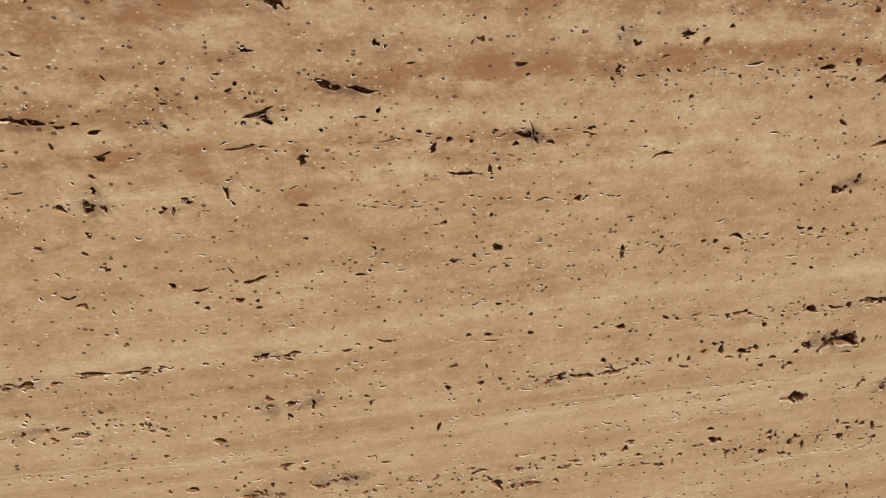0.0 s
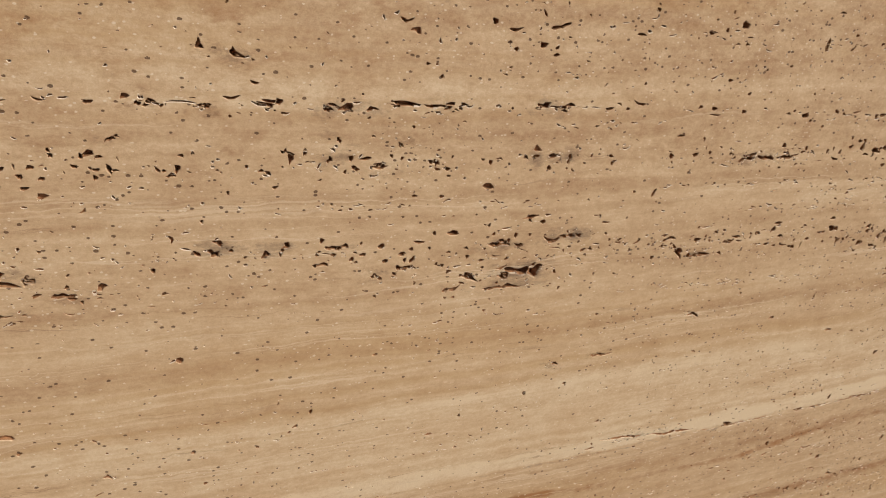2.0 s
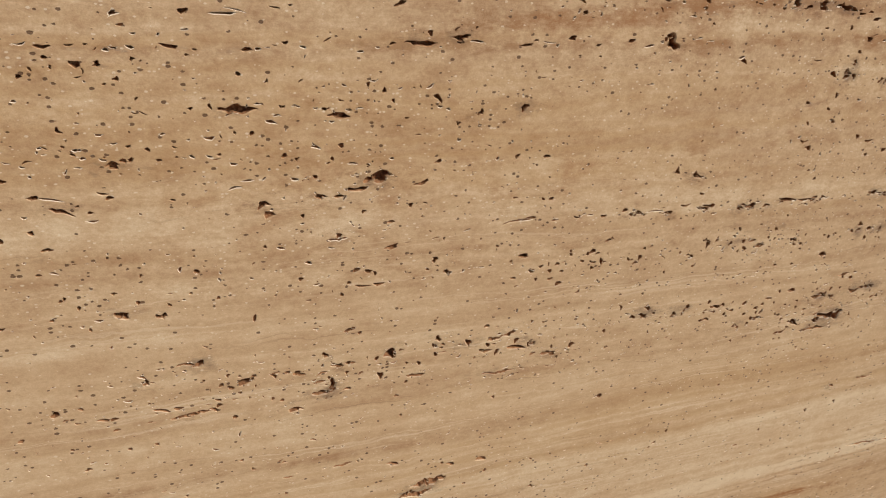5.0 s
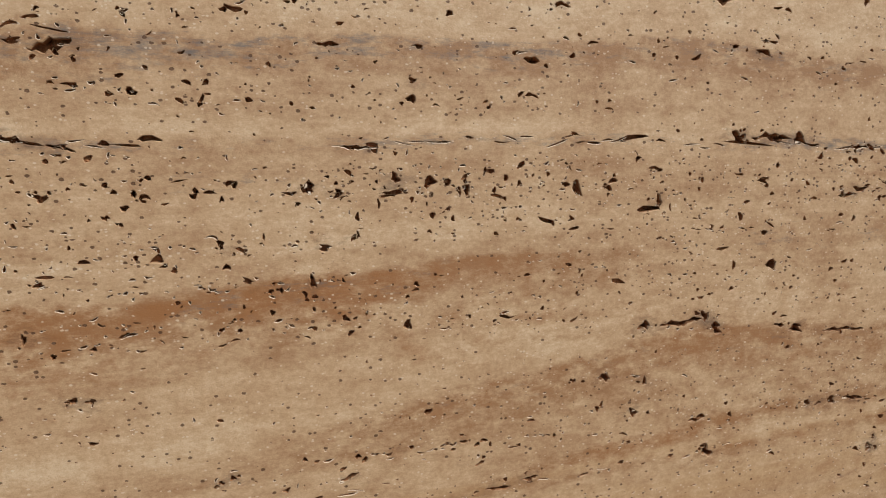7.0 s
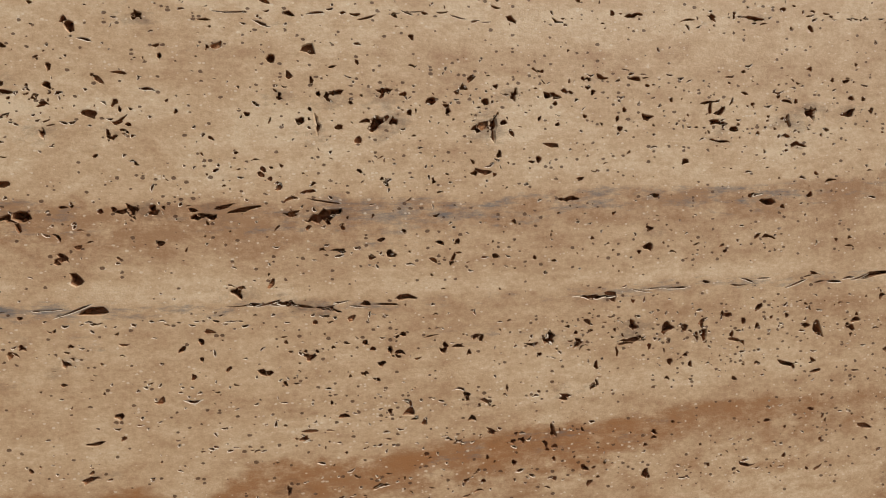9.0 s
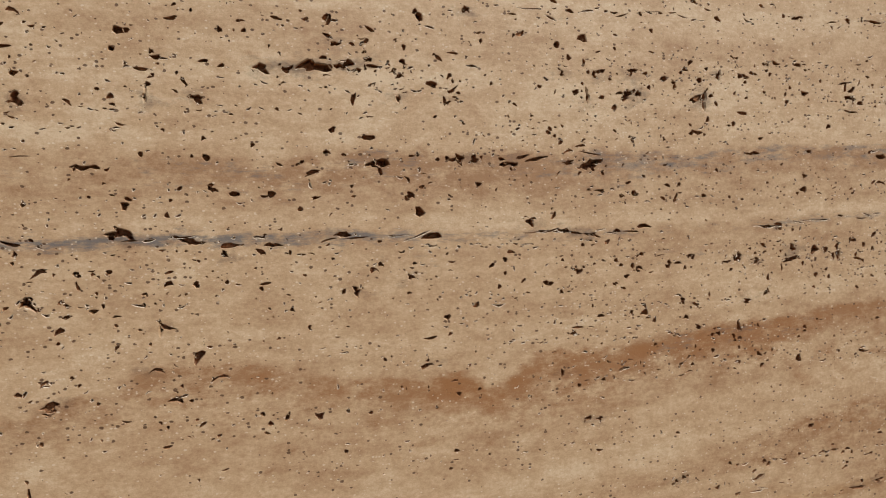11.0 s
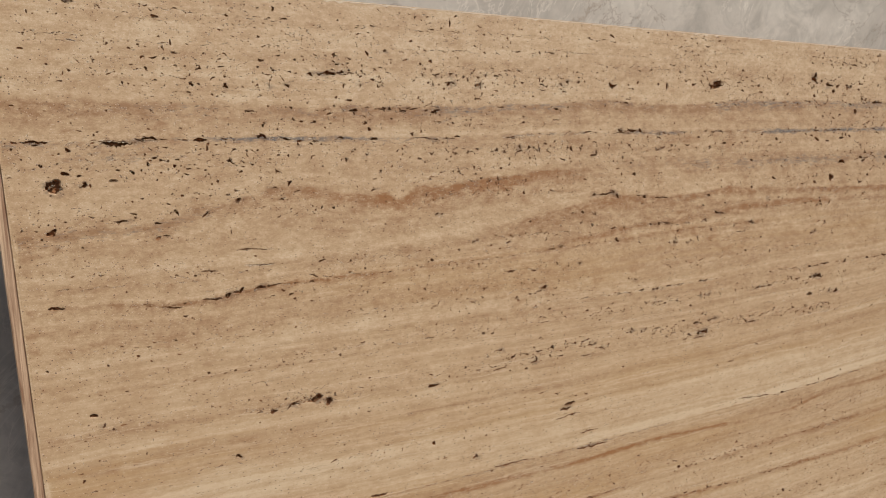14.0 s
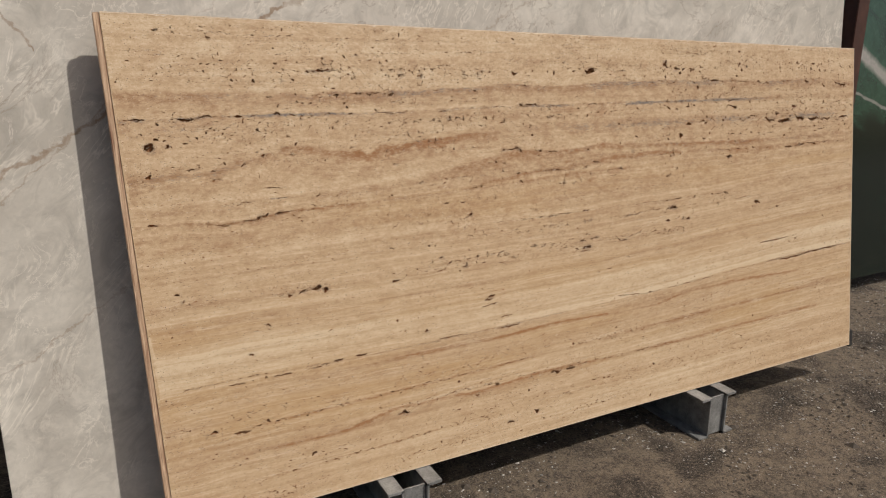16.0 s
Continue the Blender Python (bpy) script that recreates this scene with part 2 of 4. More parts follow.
def plain(name, a, b_, scale, rough, metal=0.0, bump=0.2, dist=0.002):
    m, n, l, b = nodes_of(name)
    vec = tex_coords(n, l)
    v1, v2 = noise_tex(n, l, vec, scale, 6, 0.65), noise_tex(n, l, vec, scale * 9, 4, 0.6)
    mix = calc(n, l, "ADD", calc(n, l, "MULTIPLY", v1, 0.65), calc(n, l, "MULTIPLY", v2, 0.35))
    l.new(blend(n, l, span(n, l, mix, 0.32, 0.68), a, b_), b.inputs["Base Color"])
    l.new(span(n, l, v2, 0.2, 0.8, max(0, rough - 0.12), min(1, rough + 0.12)), b.inputs["Roughness"])
    b.inputs["Metallic"].default_value = metal
    relief(n, l, b, mix, bump, dist)
    return m


def yard_ground():
    """Dark compacted yard dust over asphalt: damp patches, grit and pale stone chips."""
    m, n, l, b = nodes_of("yard_ground")
    vec = tex_coords(n, l)
    patch = noise_tex(n, l, vec, 2.6, 7, 0.68, 0.6)
    mid = noise_tex(n, l, vec, 24, 7, 0.72)
    grit = noise_tex(n, l, vec, 110, 6, 0.75)
    sand = noise_tex(n, l, vec, 420, 4, 0.7)
    col = blend(n, l, span(n, l, patch, 0.41, 0.55), (0.024, 0.016, 0.010), (0.205, 0.155, 0.105))
    col = blend(n, l, span(n, l, mid, 0.44, 0.60, 0.0, 0.7), col, (0.058, 0.043, 0.03))
    col = blend(n, l, span(n, l, grit, 0.50, 0.62, 0.0, 0.7), col, (0.25, 0.195, 0.135))
    col = blend(n, l, span(n, l, grit, 0.48, 0.34, 0.0, 0.8), col, (0.020, 0.015, 0.011))
    col = blend(n, l, span(n, l, sand, 0.60, 0.70, 0.0, 0.6), col, (0.36, 0.30, 0.22))
    l.new(col, b.inputs["Base Color"])
    b.inputs["Roughness"].default_value = 0.85
    h = calc(n, l, "ADD", calc(n, l, "MULTIPLY", mid, 1.0), calc(n, l, "MULTIPLY", grit, 0.5))
    relief(n, l, b, h, 1.0, 0.016)
    return m


TRAVERTINE, PORE = travertine(), pore_stone()
QUARTZITE = quartzite("pale_quartzite", (0.66, 0.61, 0.53), (0.50, 0.455, 0.39), (0.25, 0.155, 0.085))
GREEN = green_marble()
STEEL = plain("galvanised_steel", (0.12, 0.12, 0.116), (0.40, 0.395, 0.375), 22, 0.55, 0.35)
RUSTY = plain("rusty_steel", (0.045, 0.018, 0.012), (0.10, 0.042, 0.028), 18, 0.75, 0.3)
DARK = plain("black_rubber", (0.012, 0.011, 0.010), (0.03, 0.028, 0.025), 30, 0.8)
EDGE = plain("sawn_stone_edge", (0.47, 0.29, 0.175), (0.62, 0.43, 0.28), 60, 0.8)
RESIN = plain("resin_backing", (0.26, 0.12, 0.07), (0.36, 0.19, 0.11), 40, 0.5)
# chalky rim, paler than the stone: sun on the lips is in its colour
RIM = plain("chalky_sunlit_rim", (0.66, 0.53, 0.38), (0.84, 0.74, 0.60), 300, 0.8)


def timber():
    m, n, l, b = nodes_of("timber_strip")
    v = noise_tex(n, l, tex_coords(n, l, (1, 1, 0.035)), 260, 4, 0.6, 0.6)
    k = noise_tex(n, l, tex_coords(n, l, (1, 1, 0.2)), 40, 4, 0.6)
    col = blend(n, l, span(n, l, v, 0.35, 0.65), (0.30, 0.165, 0.095), (0.66, 0.47, 0.31))
    l.new(blend(n, l, span(n, l, k, 0.5, 0.75, 0.0, 0.5), col, (0.20, 0.09, 0.05)), b.inputs["Base Color"])
    b.inputs["Roughness"].default_value = 0.8
    relief(n, l, b, v, 0.4, 0.001)
    return m


TIMBER = timber()
GROUND = yard_ground()
CHIP = plain("pale_stone_chip", (0.20, 0.18, 0.15), (0.62, 0.58, 0.52), 60, 0.8)
LUMP = plain("dark_grit", (0.035, 0.027, 0.02), (0.12, 0.095, 0.07), 60, 0.9)
CLIP = plain("white_plastic", (0.62, 0.62, 0.60), (0.75, 0.75, 0.73), 30, 0.4)
CONCRETE = plain("blocker_wall", (0.30, 0.29, 0.27), (0.42, 0.41, 0.39), 3, 0.9)


# ---- mesh helpers ----
def link(name, bm, material, parent=None, label=""):
    me = bpy.data.meshes.new(name)
    bm.to_mesh(me)
    bm.free()
    me.materials.append(material)
    ob = new(name, me)
    ob.parent = parent
    if label:
        tagged(ob, label)
    return ob


def block(lo, hi, bevel=0.0, m=Matrix()):
    bm = bmesh.new()
    lo, hi = Vector(lo), Vector(hi)
    bmesh.ops.create_cube(bm, size=1, matrix=Matrix.Translation((lo + hi) / 2) @ Matrix.Diagonal((*(hi - lo), 1)))
    if bevel:
        bmesh.ops.bevel(bm, geom=bm.edges[:], offset=bevel, segments=2, affect="EDGES")
    bm.transform(m)
    return bm


def prism(outline, y0, y1, bevel=0.0):
    """A plate whose outline lies in x and z, from y0 to y1."""
    bm = bmesh.new()
    front = bm.faces.new([bm.verts.new((x, y0, z)) for x, z in outline])
    out = bmesh.ops.extrude_face_region(bm, geom=[front])
    bmesh.ops.translate(bm, vec=(0, y1 - y0, 0), verts=[v for v in out["geom"] if isinstance(v, bmesh.types.BMVert)])
    bmesh.ops.recalc_face_normals(bm, faces=bm.faces[:])
    if bevel:
        bmesh.ops.bevel(bm, geom=bm.edges[:], offset=bevel, segments=2, affect="EDGES")
    return bm


# ---- ground and yard ----
def make_ground():
    """One sheet to the horizon, finely rolled near the supports."""
    xs = np.concatenate([np.array([-400, -120, -40, -12, -5.0]), np.arange(-3, 6.01, 0.06), np.array([8, 14, 40, 120, 400.0])])
    ys = np.concatenate([np.array([-400, -120, -40, -12, -6.0]), np.arange(-4, 3.01, 0.06), np.array([5, 10, 40, 120, 400.0])])
    verts, faces = [], []
    for y in ys:
        for x in xs:
            near = 1.0 if -3 <= x <= 6 and -4 <= y <= 3 else 0.0
            verts.append((x, y, near * (0.006 * noise.noise((x * 2.3, y * 2.3, 0)) + 0.004 * noise.noise((x * 9, y * 9, 3)))))
    w = len(xs)
    for j in range(len(ys) - 1):
        for i in range(w - 1):
            faces.append((j * w + i, j * w + i + 1, (j + 1) * w + i + 1, (j + 1) * w + i))
    me = bpy.data.meshes.new("ground")
    me.from_pydata(verts, [], faces)
    me.materials.append(GROUND)
    me.polygons.foreach_set("use_smooth", [True] * len(me.polygons))
    tagged(new("ground", me), "dark gritty yard ground with damp patches", "ground", kind="structure")


make_ground()


def scatter(name, label, count, size, material, seed, box):
    """Loose chips lying on the ground."""
    rng = random.Random(seed)
    verts, faces = [], []
    shape = [(0, 0, 1), (1, 0, 0), (0, 1, 0), (-1, 0, 0), (0, -1, 0), (0, 0, -1)]
    tri = [(0, 1, 2), (0, 2, 3), (0, 3, 4), (0, 4, 1), (5, 2, 1), (5, 3, 2), (5, 4, 3), (5, 1, 4)]
    for _ in range(count):
        x, y = rng.uniform(box[0], box[2]), rng.uniform(box[1], box[3])
        if noise.noise((x * 3.1, y * 3.1, seed)) < rng.uniform(-0.5, 0.35):
            continue
        s = size * rng.lognormvariate(0, 0.5)
        turn, base = rng.uniform(0, 6.3), len(verts)
        sx, sy, sz = s * rng.uniform(0.6, 1.4), s * rng.uniform(0.5, 1.1), s * rng.uniform(0.25, 0.6)
        for p in shape:
            px, py = p[0] * sx * rng.uniform(0.7, 1.2), p[1] * sy * rng.uniform(0.7, 1.2)
            verts.append((x + px * math.cos(turn) - py * math.sin(turn), y + px * math.sin(turn) + py * math.cos(turn), 0.001 + p[2] * sz))
        faces += [tuple(base + k for k in f) for f in tri]
    me = bpy.data.meshes.new(name)
    me.from_pydata(verts, [], faces)
    me.materials.append(material)
    tagged(new(name, me), label, "gravel", kind="stuff")


scatter("gravel", "pale stone chips strewn over the yard ground", 17000, 0.0030, CHIP, 3, (0.6, -1.3, 4.6, 1.2))
scatter("grit", "dark grit lumps on the yard ground", 15000, 0.0048, LUMP, 5, (0.6, -1.3, 4.6, 1.2))


def make_blocker_walls():
    # walls added only to keep light from behind out from under the slabs
    tagged(link("blocker_wall_near", block((-0.3, 0.45, 0), (2.9, 0.60, 1.7), 0.01), CONCRETE), "unseen grey concrete wall added close behind the slabs to block light", "wall", kind="structure")
    tagged(link("blocker_wall", block((-9, 1.35, 0), (9, 1.55, 1.75), 0.01), CONCRETE), "grey concrete wall added behind the slabs to block light", "wall", kind="structure")


make_blocker_walls()


# ---- pale slab behind ----
# it stands a little more upright than the travertine, resting on the same supports
def make_back_slab():
    thing = tagged(new("quartzite_panel"), "tall pale grey quartzite slab with thin brown veins", "stone slab")
    thing.matrix_basis = pose(0, BACK_Y, 0.165, -BACK_LEAN)
    link("plate", prism([(-0.335, 0), (2.975, 0), (2.955, 1.86), (-0.325, 1.87)], 0, 0.02, 0.0012), QUARTZITE, thing)
    link("resin_back", prism([(-0.333, 0.002), (2.973, 0.002), (2.953, 1.858), (-0.323, 1.868)], 0.0202, 0.0215), RESIN, thing, "brown resin backing sheet")
    return thing


BACK_Y, BACK_LEAN = 0.15, 4.7
make_back_slab()


# ---- steel supports ----
def make_support(x):
    """Two steel channels with their flanges outwards, joined by a short web plate at the front end."""
    thing = tagged(new("steel_support"), "grey galvanised steel channel beam carrying the slabs", "support", "supports under the slabs")
    thing.matrix_basis = pose(x, 0, 0)
    H, W, FL, T = 0.169, 0.078, 0.052, 0.008
    y0, y1 = SUPPORT_FRONT, 0.44
    for side, word in ((-1, "channel"), (1, "channel")):
        w0 = side * W / 2
        xs = sorted((w0, w0 + side * T))
        fs = sorted((w0, w0 + side * FL))
        part = link(word, block((xs[0], y0, 0.0), (xs[1], y1, H), 0.001), STEEL, thing)
        link("flange", block((fs[0], y0, H - T), (fs[1], y1, H + 0.002), 0.001), STEEL, part)
        link("flange", block((fs[0], y0, -0.001), (fs[1], y1, T), 0.001), STEEL, part)
    link("end_plate", block((-W / 2 + 0.0005, y0 + 0.012, 0.004), (W / 2 - 0.0005, y0 + 0.018, H - 0.004), 0.0008), STEEL, thing, "grey steel end plate")
    return thing


SUPPORT_FRONT = -0.085
for sx in (0.722, 2.024):
    make_support(sx)


# ---- rack post, green slab, rubber pad ----
def make_post():
    thing = tagged(new("rack_post"), "rust-brown steel rack post beside the slabs", "post")
    thing.matrix_basis = pose(3.148, 0.34, 0)
    link("upright", block((-0.040, -0.035, 0), (0.040, 0.035, 2.6), 0.003), RUSTY, thing)
    link("foot", block((-0.08, -0.08, 0), (0.08, 0.08, 0.012), 0.002), RUSTY, thing)


make_post()


def make_green_slab(x0, y0, turn, label):
    thing = tagged(new("marble_panel"), label, "stone slab", "green marble slabs")
    thing.matrix_basis = pose(x0, y0, 0.10, -6, 0, turn)
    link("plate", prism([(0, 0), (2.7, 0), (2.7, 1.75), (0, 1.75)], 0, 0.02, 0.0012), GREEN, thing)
    for bx in (0.4, 2.2):
        link("bearer", block((bx - 0.05, -0.06, -0.10), (bx + 0.05, 0.25, -0.001), 0.004), DARK, thing, "dark timber bearer")
    return thing


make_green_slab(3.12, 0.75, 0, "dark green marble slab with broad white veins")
make_green_slab(-3.1, 0.35, 0, "dark green marble slab half hidden behind quartzite")


# ---- the travertine slab ----
CORNERS = [(0.044, 0.0), (2.945, 0.0), (2.902, 1.310), (0.016, 1.380)]
THICK = 0.02


def curve(*pts):
    us, vs = [p[0] for p in pts], [p[1] for p in pts]
    return lambda u: np.interp(u, us, vs)


def fbm(u, v, seed, octaves=3):
    """Smooth value noise on arrays."""
    total, amp = np.zeros_like(u), 1.0
    for o in range(octaves):
        rng = np.random.RandomState(seed + o)
        table = rng.rand(64, 64)
        iu, iv = np.floor(u).astype(int), np.floor(v).astype(int)
        fu, fv = u - iu, v - iv
        fu, fv = fu * fu * (3 - 2 * fu), fv * fv * (3 - 2 * fv)
        g = lambda a, b: table[a % 64, b % 64]
        total += amp * ((g(iu, iv) * (1 - fu) + g(iu + 1, iv) * fu) * (1 - fv) + (g(iu, iv + 1) * (1 - fu) + g(iu + 1, iv + 1) * fu) * fv - 0.5)
        u, v, amp = u * 2.03, v * 2.03, amp * 0.5
    return total


# beds that can be followed along the face: height above the foot, along the slab
BAND_GREY = curve((0, 1.187), (0.09, 1.181), (0.3, 1.174), (0.6, 1.170), (0.78, 1.173), (1.06, 1.177), (1.13, 1.190), (1.25, 1.184), (1.39, 1.180), (1.63, 1.191), (2.03, 1.189), (2.34, 1.176), (2.68, 1.190), (2.8, 1.172), (2.9, 1.160))
BAND_CRACK = curve((0, 1.115), (0.2, 1.120), (0.42, 1.122), (0.7, 1.115), (1.1, 1.12), (1.6, 1.118), (2.9, 1.115))
BAND_RUST = curve((0, 0.965), (0.16, 0.982), (0.23, 0.977), (0.31, 1.000), (0.38, 1.012), (0.45, 1.033), (0.49, 1.033), (0.59, 1.008), (0.655, 1.009), (0.678, 0.993), (0.70, 1.006), (0.72, 1.020), (0.78, 1.018), (0.88, 1.030), (1.0, 1.040), (1.2, 1.044), (1.7, 1.045), (2.9, 1.04))
BAND_BROWN = curve((0, 0.905), (0.6, 0.912), (0.85, 0.928), (0.97, 0.943), (1.08, 0.960), (1.18, 0.978), (1.32, 0.970), (1.38, 0.965), (1.54, 0.980), (1.65, 0.973), (2.2, 0.957), (2.9, 0.96))
BAND_LINE = curve((0, 0.853), (0.15, 0.850), (0.25, 0.839), (0.32, 0.842), (0.4, 0.854), (0.55, 0.859), (0.88, 0.866), (1.2, 0.880), (1.46, 0.892), (2.0, 0.896), (2.9, 0.90))
BAND_FOOT = curve((0, 0.402), (0.3, 0.409), (0.54, 0.401), (0.92, 0.404), (1.36, 0.415), (1.61, 0.420), (1.89, 0.432), (2.2, 0.450), (2.53, 0.467), (2.9, 0.476))
BAND_PALE = curve((0, 0.735), (1.0, 0.742), (1.37, 0.744), (1.62, 0.755), (1.89, 0.766), (2.19, 0.783), (2.52, 0.808), (2.9, 0.830))
# each bed's own height, and where it runs
BEDS = ((0.403, BAND_FOOT), (0.745, BAND_PALE), (0.865, BAND_LINE), (0.945, BAND_BROWN), (1.012, BAND_RUST), (1.117, BAND_CRACK), (1.180, BAND_GREY))

# how brown the beds are, from the foot up
PROFILE_V = [0.00, 0.05, 0.09, 0.13, 0.17, 0.20, 0.215, 0.24, 0.27, 0.29, 0.31, 0.34, 0.365, 0.385, 0.398, 0.405, 0.43, 0.46, 0.485, 0.505, 0.525, 0.55, 0.565, 0.585, 0.60, 0.62]
PROFILE_T = [0.28, 0.32, 0.20, 0.36, 0.26, 0.50, 0.34, 0.26, 0.42, 0.48, 0.34, 0.30, 0.40, 0.56, 0.42, 0.10, 0.22, 0.32, 0.12, 0.10, 0.40, 0.34, 0.62, 0.28, 0.14, 0.52]
PROFILE_V += [0.645, 0.66, 0.69, 0.715, 0.735, 0.75, 0.765, 0.78, 0.81, 0.84, 0.855, 0.87, 0.89, 0.91, 0.93, 0.95, 0.975, 1.0, 1.03, 1.06, 1.09, 1.12, 1.15, 1.175, 1.19, 1.22, 1.28, 1.34, 1.40]
PROFILE_T += [0.60, 0.36, 0.30, 0.48, 0.62, 0.52, 0.14, 0.44, 0.54, 0.46, 0.50, 0.42, 0.38, 0.54, 0.36, 0.32, 0.46, 0.38, 0.36, 0.34, 0.36, 0.42, 0.50, 0.56, 0.36, 0.36, 0.26, 0.26, 0.24]


def under(d, up, down):
    """1 on a bed's line, fading over up metres above it and down metres below it."""
    return np.where(d > 0, np.exp(-(d / up) ** 2), np.exp(-(d / down) ** 2))


def along(u, a, b, soft=0.08):
    return 1 / (1 + np.exp(-(u - a) / soft * 3)) / (1 + np.exp((u - b) / soft * 3))


def clusters(u, v):
    """Where pores crowd together along the beds."""
    return np.clip(0.72 + 2.1 * fbm(u * 5, v * 42, 61), 0.22, 1.6)


def bed_at(u, v):
    """The height at which a place would lie if every bed ran level."""
    heights = [0.0] + [h for h, _ in BEDS] + [1.4]
    lines = [0 * u] + [c(u) for _, c in BEDS] + [0 * u + 1.4]
    out = v.copy()
    for a, b, la, lb in zip(heights, heights[1:], lines, lines[1:]):
        out = np.where((v >= la) & (v < lb), a + (b - a) * (v - la) / (lb - la), out)
    return out + 0.0045 * fbm(u * 6, v * 14, 11) + 0.0022 * fbm(u * 24, v * 50, 21)


# stains that follow a bed: line, from, to, reach above and below, brown, rust, grey
RED_LOW = curve((1.0, 0.880), (1.15, 0.897), (1.38, 0.916), (1.52, 0.929), (1.75, 0.940), (2.19, 0.927), (2.9, 0.93))
ORANGE_A = curve((0.5, 0.378), (1.04, 0.373), (1.36, 0.386), (1.61, 0.374), (1.78, 0.374), (1.89, 0.397), (2.2, 0.406), (2.55, 0.400))
ORANGE_B = curve((0.35, 0.184), (0.52, 0.182), (0.71, 0.215), (1.03, 0.206), (1.24, 0.221), (1.53, 0.214), (2.04, 0.217), (2.6, 0.227))
ORANGE_C = curve((0.3, 0.262), (1.0, 0.275), (1.8, 0.300), (2.8, 0.322))
ORANGE_D = curve((0.3, 0.100), (1.2, 0.118), (2.6, 0.130))
LOW_A = curve((0, 0.568), (0.55, 0.555), (0.73, 0.566), (1.2, 0.562), (2.0, 0.572), (2.9, 0.60))
STAINS = (
    (BAND_RUST, 0.30, 1.10, 0.004, 0.034, 0.42, 0.22, 0.0), (BAND_RUST, -0.2, 0.34, 0.004, 0.022, 0.34, 0.0, 0.12), (BAND_RUST, 0.57, 0.80, 0.003, 0.018, 0.2, 0.62, 0.0),
    (BAND_RUST, 0.80, 1.0, 0.004, 0.015, 0.25, 0.55, 0.1), (BAND_RUST, 1.2, 3.2, 0.012, 0.016, 0.26, 0.05, 0.28),
    (BAND_BROWN, 0.90, 1.40, 0.003, 0.028, 0.60, 0.20, 0.06), (BAND_BROWN, 1.38, 2.35, 0.004, 0.014, 0.60, 0.45, 0.10), (BAND_BROWN, 2.2, 3.1, 0.006, 0.016, 0.35, 0.1, 0.1),
    (RED_LOW, 1.05, 2.9, 0.005, 0.010, 0.42, 0.34, 0.06), (BAND_GREY, -0.2, 0.50, 0.004, 0.020, 0.28, 0.0, 0.10), (BAND_GREY, 0.48, 0.80, 0.004, 0.022, 0.42, 0.0, 0.42),
    (BAND_GREY, 0.80, 1.06, 0.003, 0.012, 0.28, 0.0, 0.30), (BAND_GREY, 1.06, 3.1, 0.003, 0.019, 0.48, 0.0, 0.24),
    (BAND_CRACK, -0.1, 1.0, 0.003, 0.005, 0.20, 0.0, 0.42), (BAND_CRACK, 1.02, 1.24, 0.004, 0.004, 0.15, 0.0, 0.25), (BAND_CRACK, 1.22, 2.45, 0.005, 0.006, 0.28, 0.0, 0.55), (BAND_CRACK, 2.3, 3.1, 0.008, 0.008, 0.25, 0.0, 0.1),
    (BAND_LINE, 0.0, 1.75, 0.002, 0.006, 0.34, 0.12, 0.04), (BAND_LINE, 0.26, 0.60, 0.002, 0.006, 0.2, 0.60, 0.0), (BAND_FOOT, 0.1, 2.95, 0.0015, 0.0016, 0.30, 0.10, 0.22),
    (ORANGE_A, 0.65, 2.6, 0.003, 0.007, 0.36, 0.62, 0.0), (ORANGE_B, 0.3, 2.7, 0.003, 0.007, 0.26, 0.60, 0.0), (ORANGE_C, 0.3, 2.8, 0.003, 0.005, 0.22, 0.42, 0.0), (ORANGE_D, 0.3, 2.6, 0.003, 0.005, 0.20, 0.36, 0.0),
    (LOW_A, 0.0, 1.2, 0.002, 0.004, 0.30, 0.05, 0.0),
)


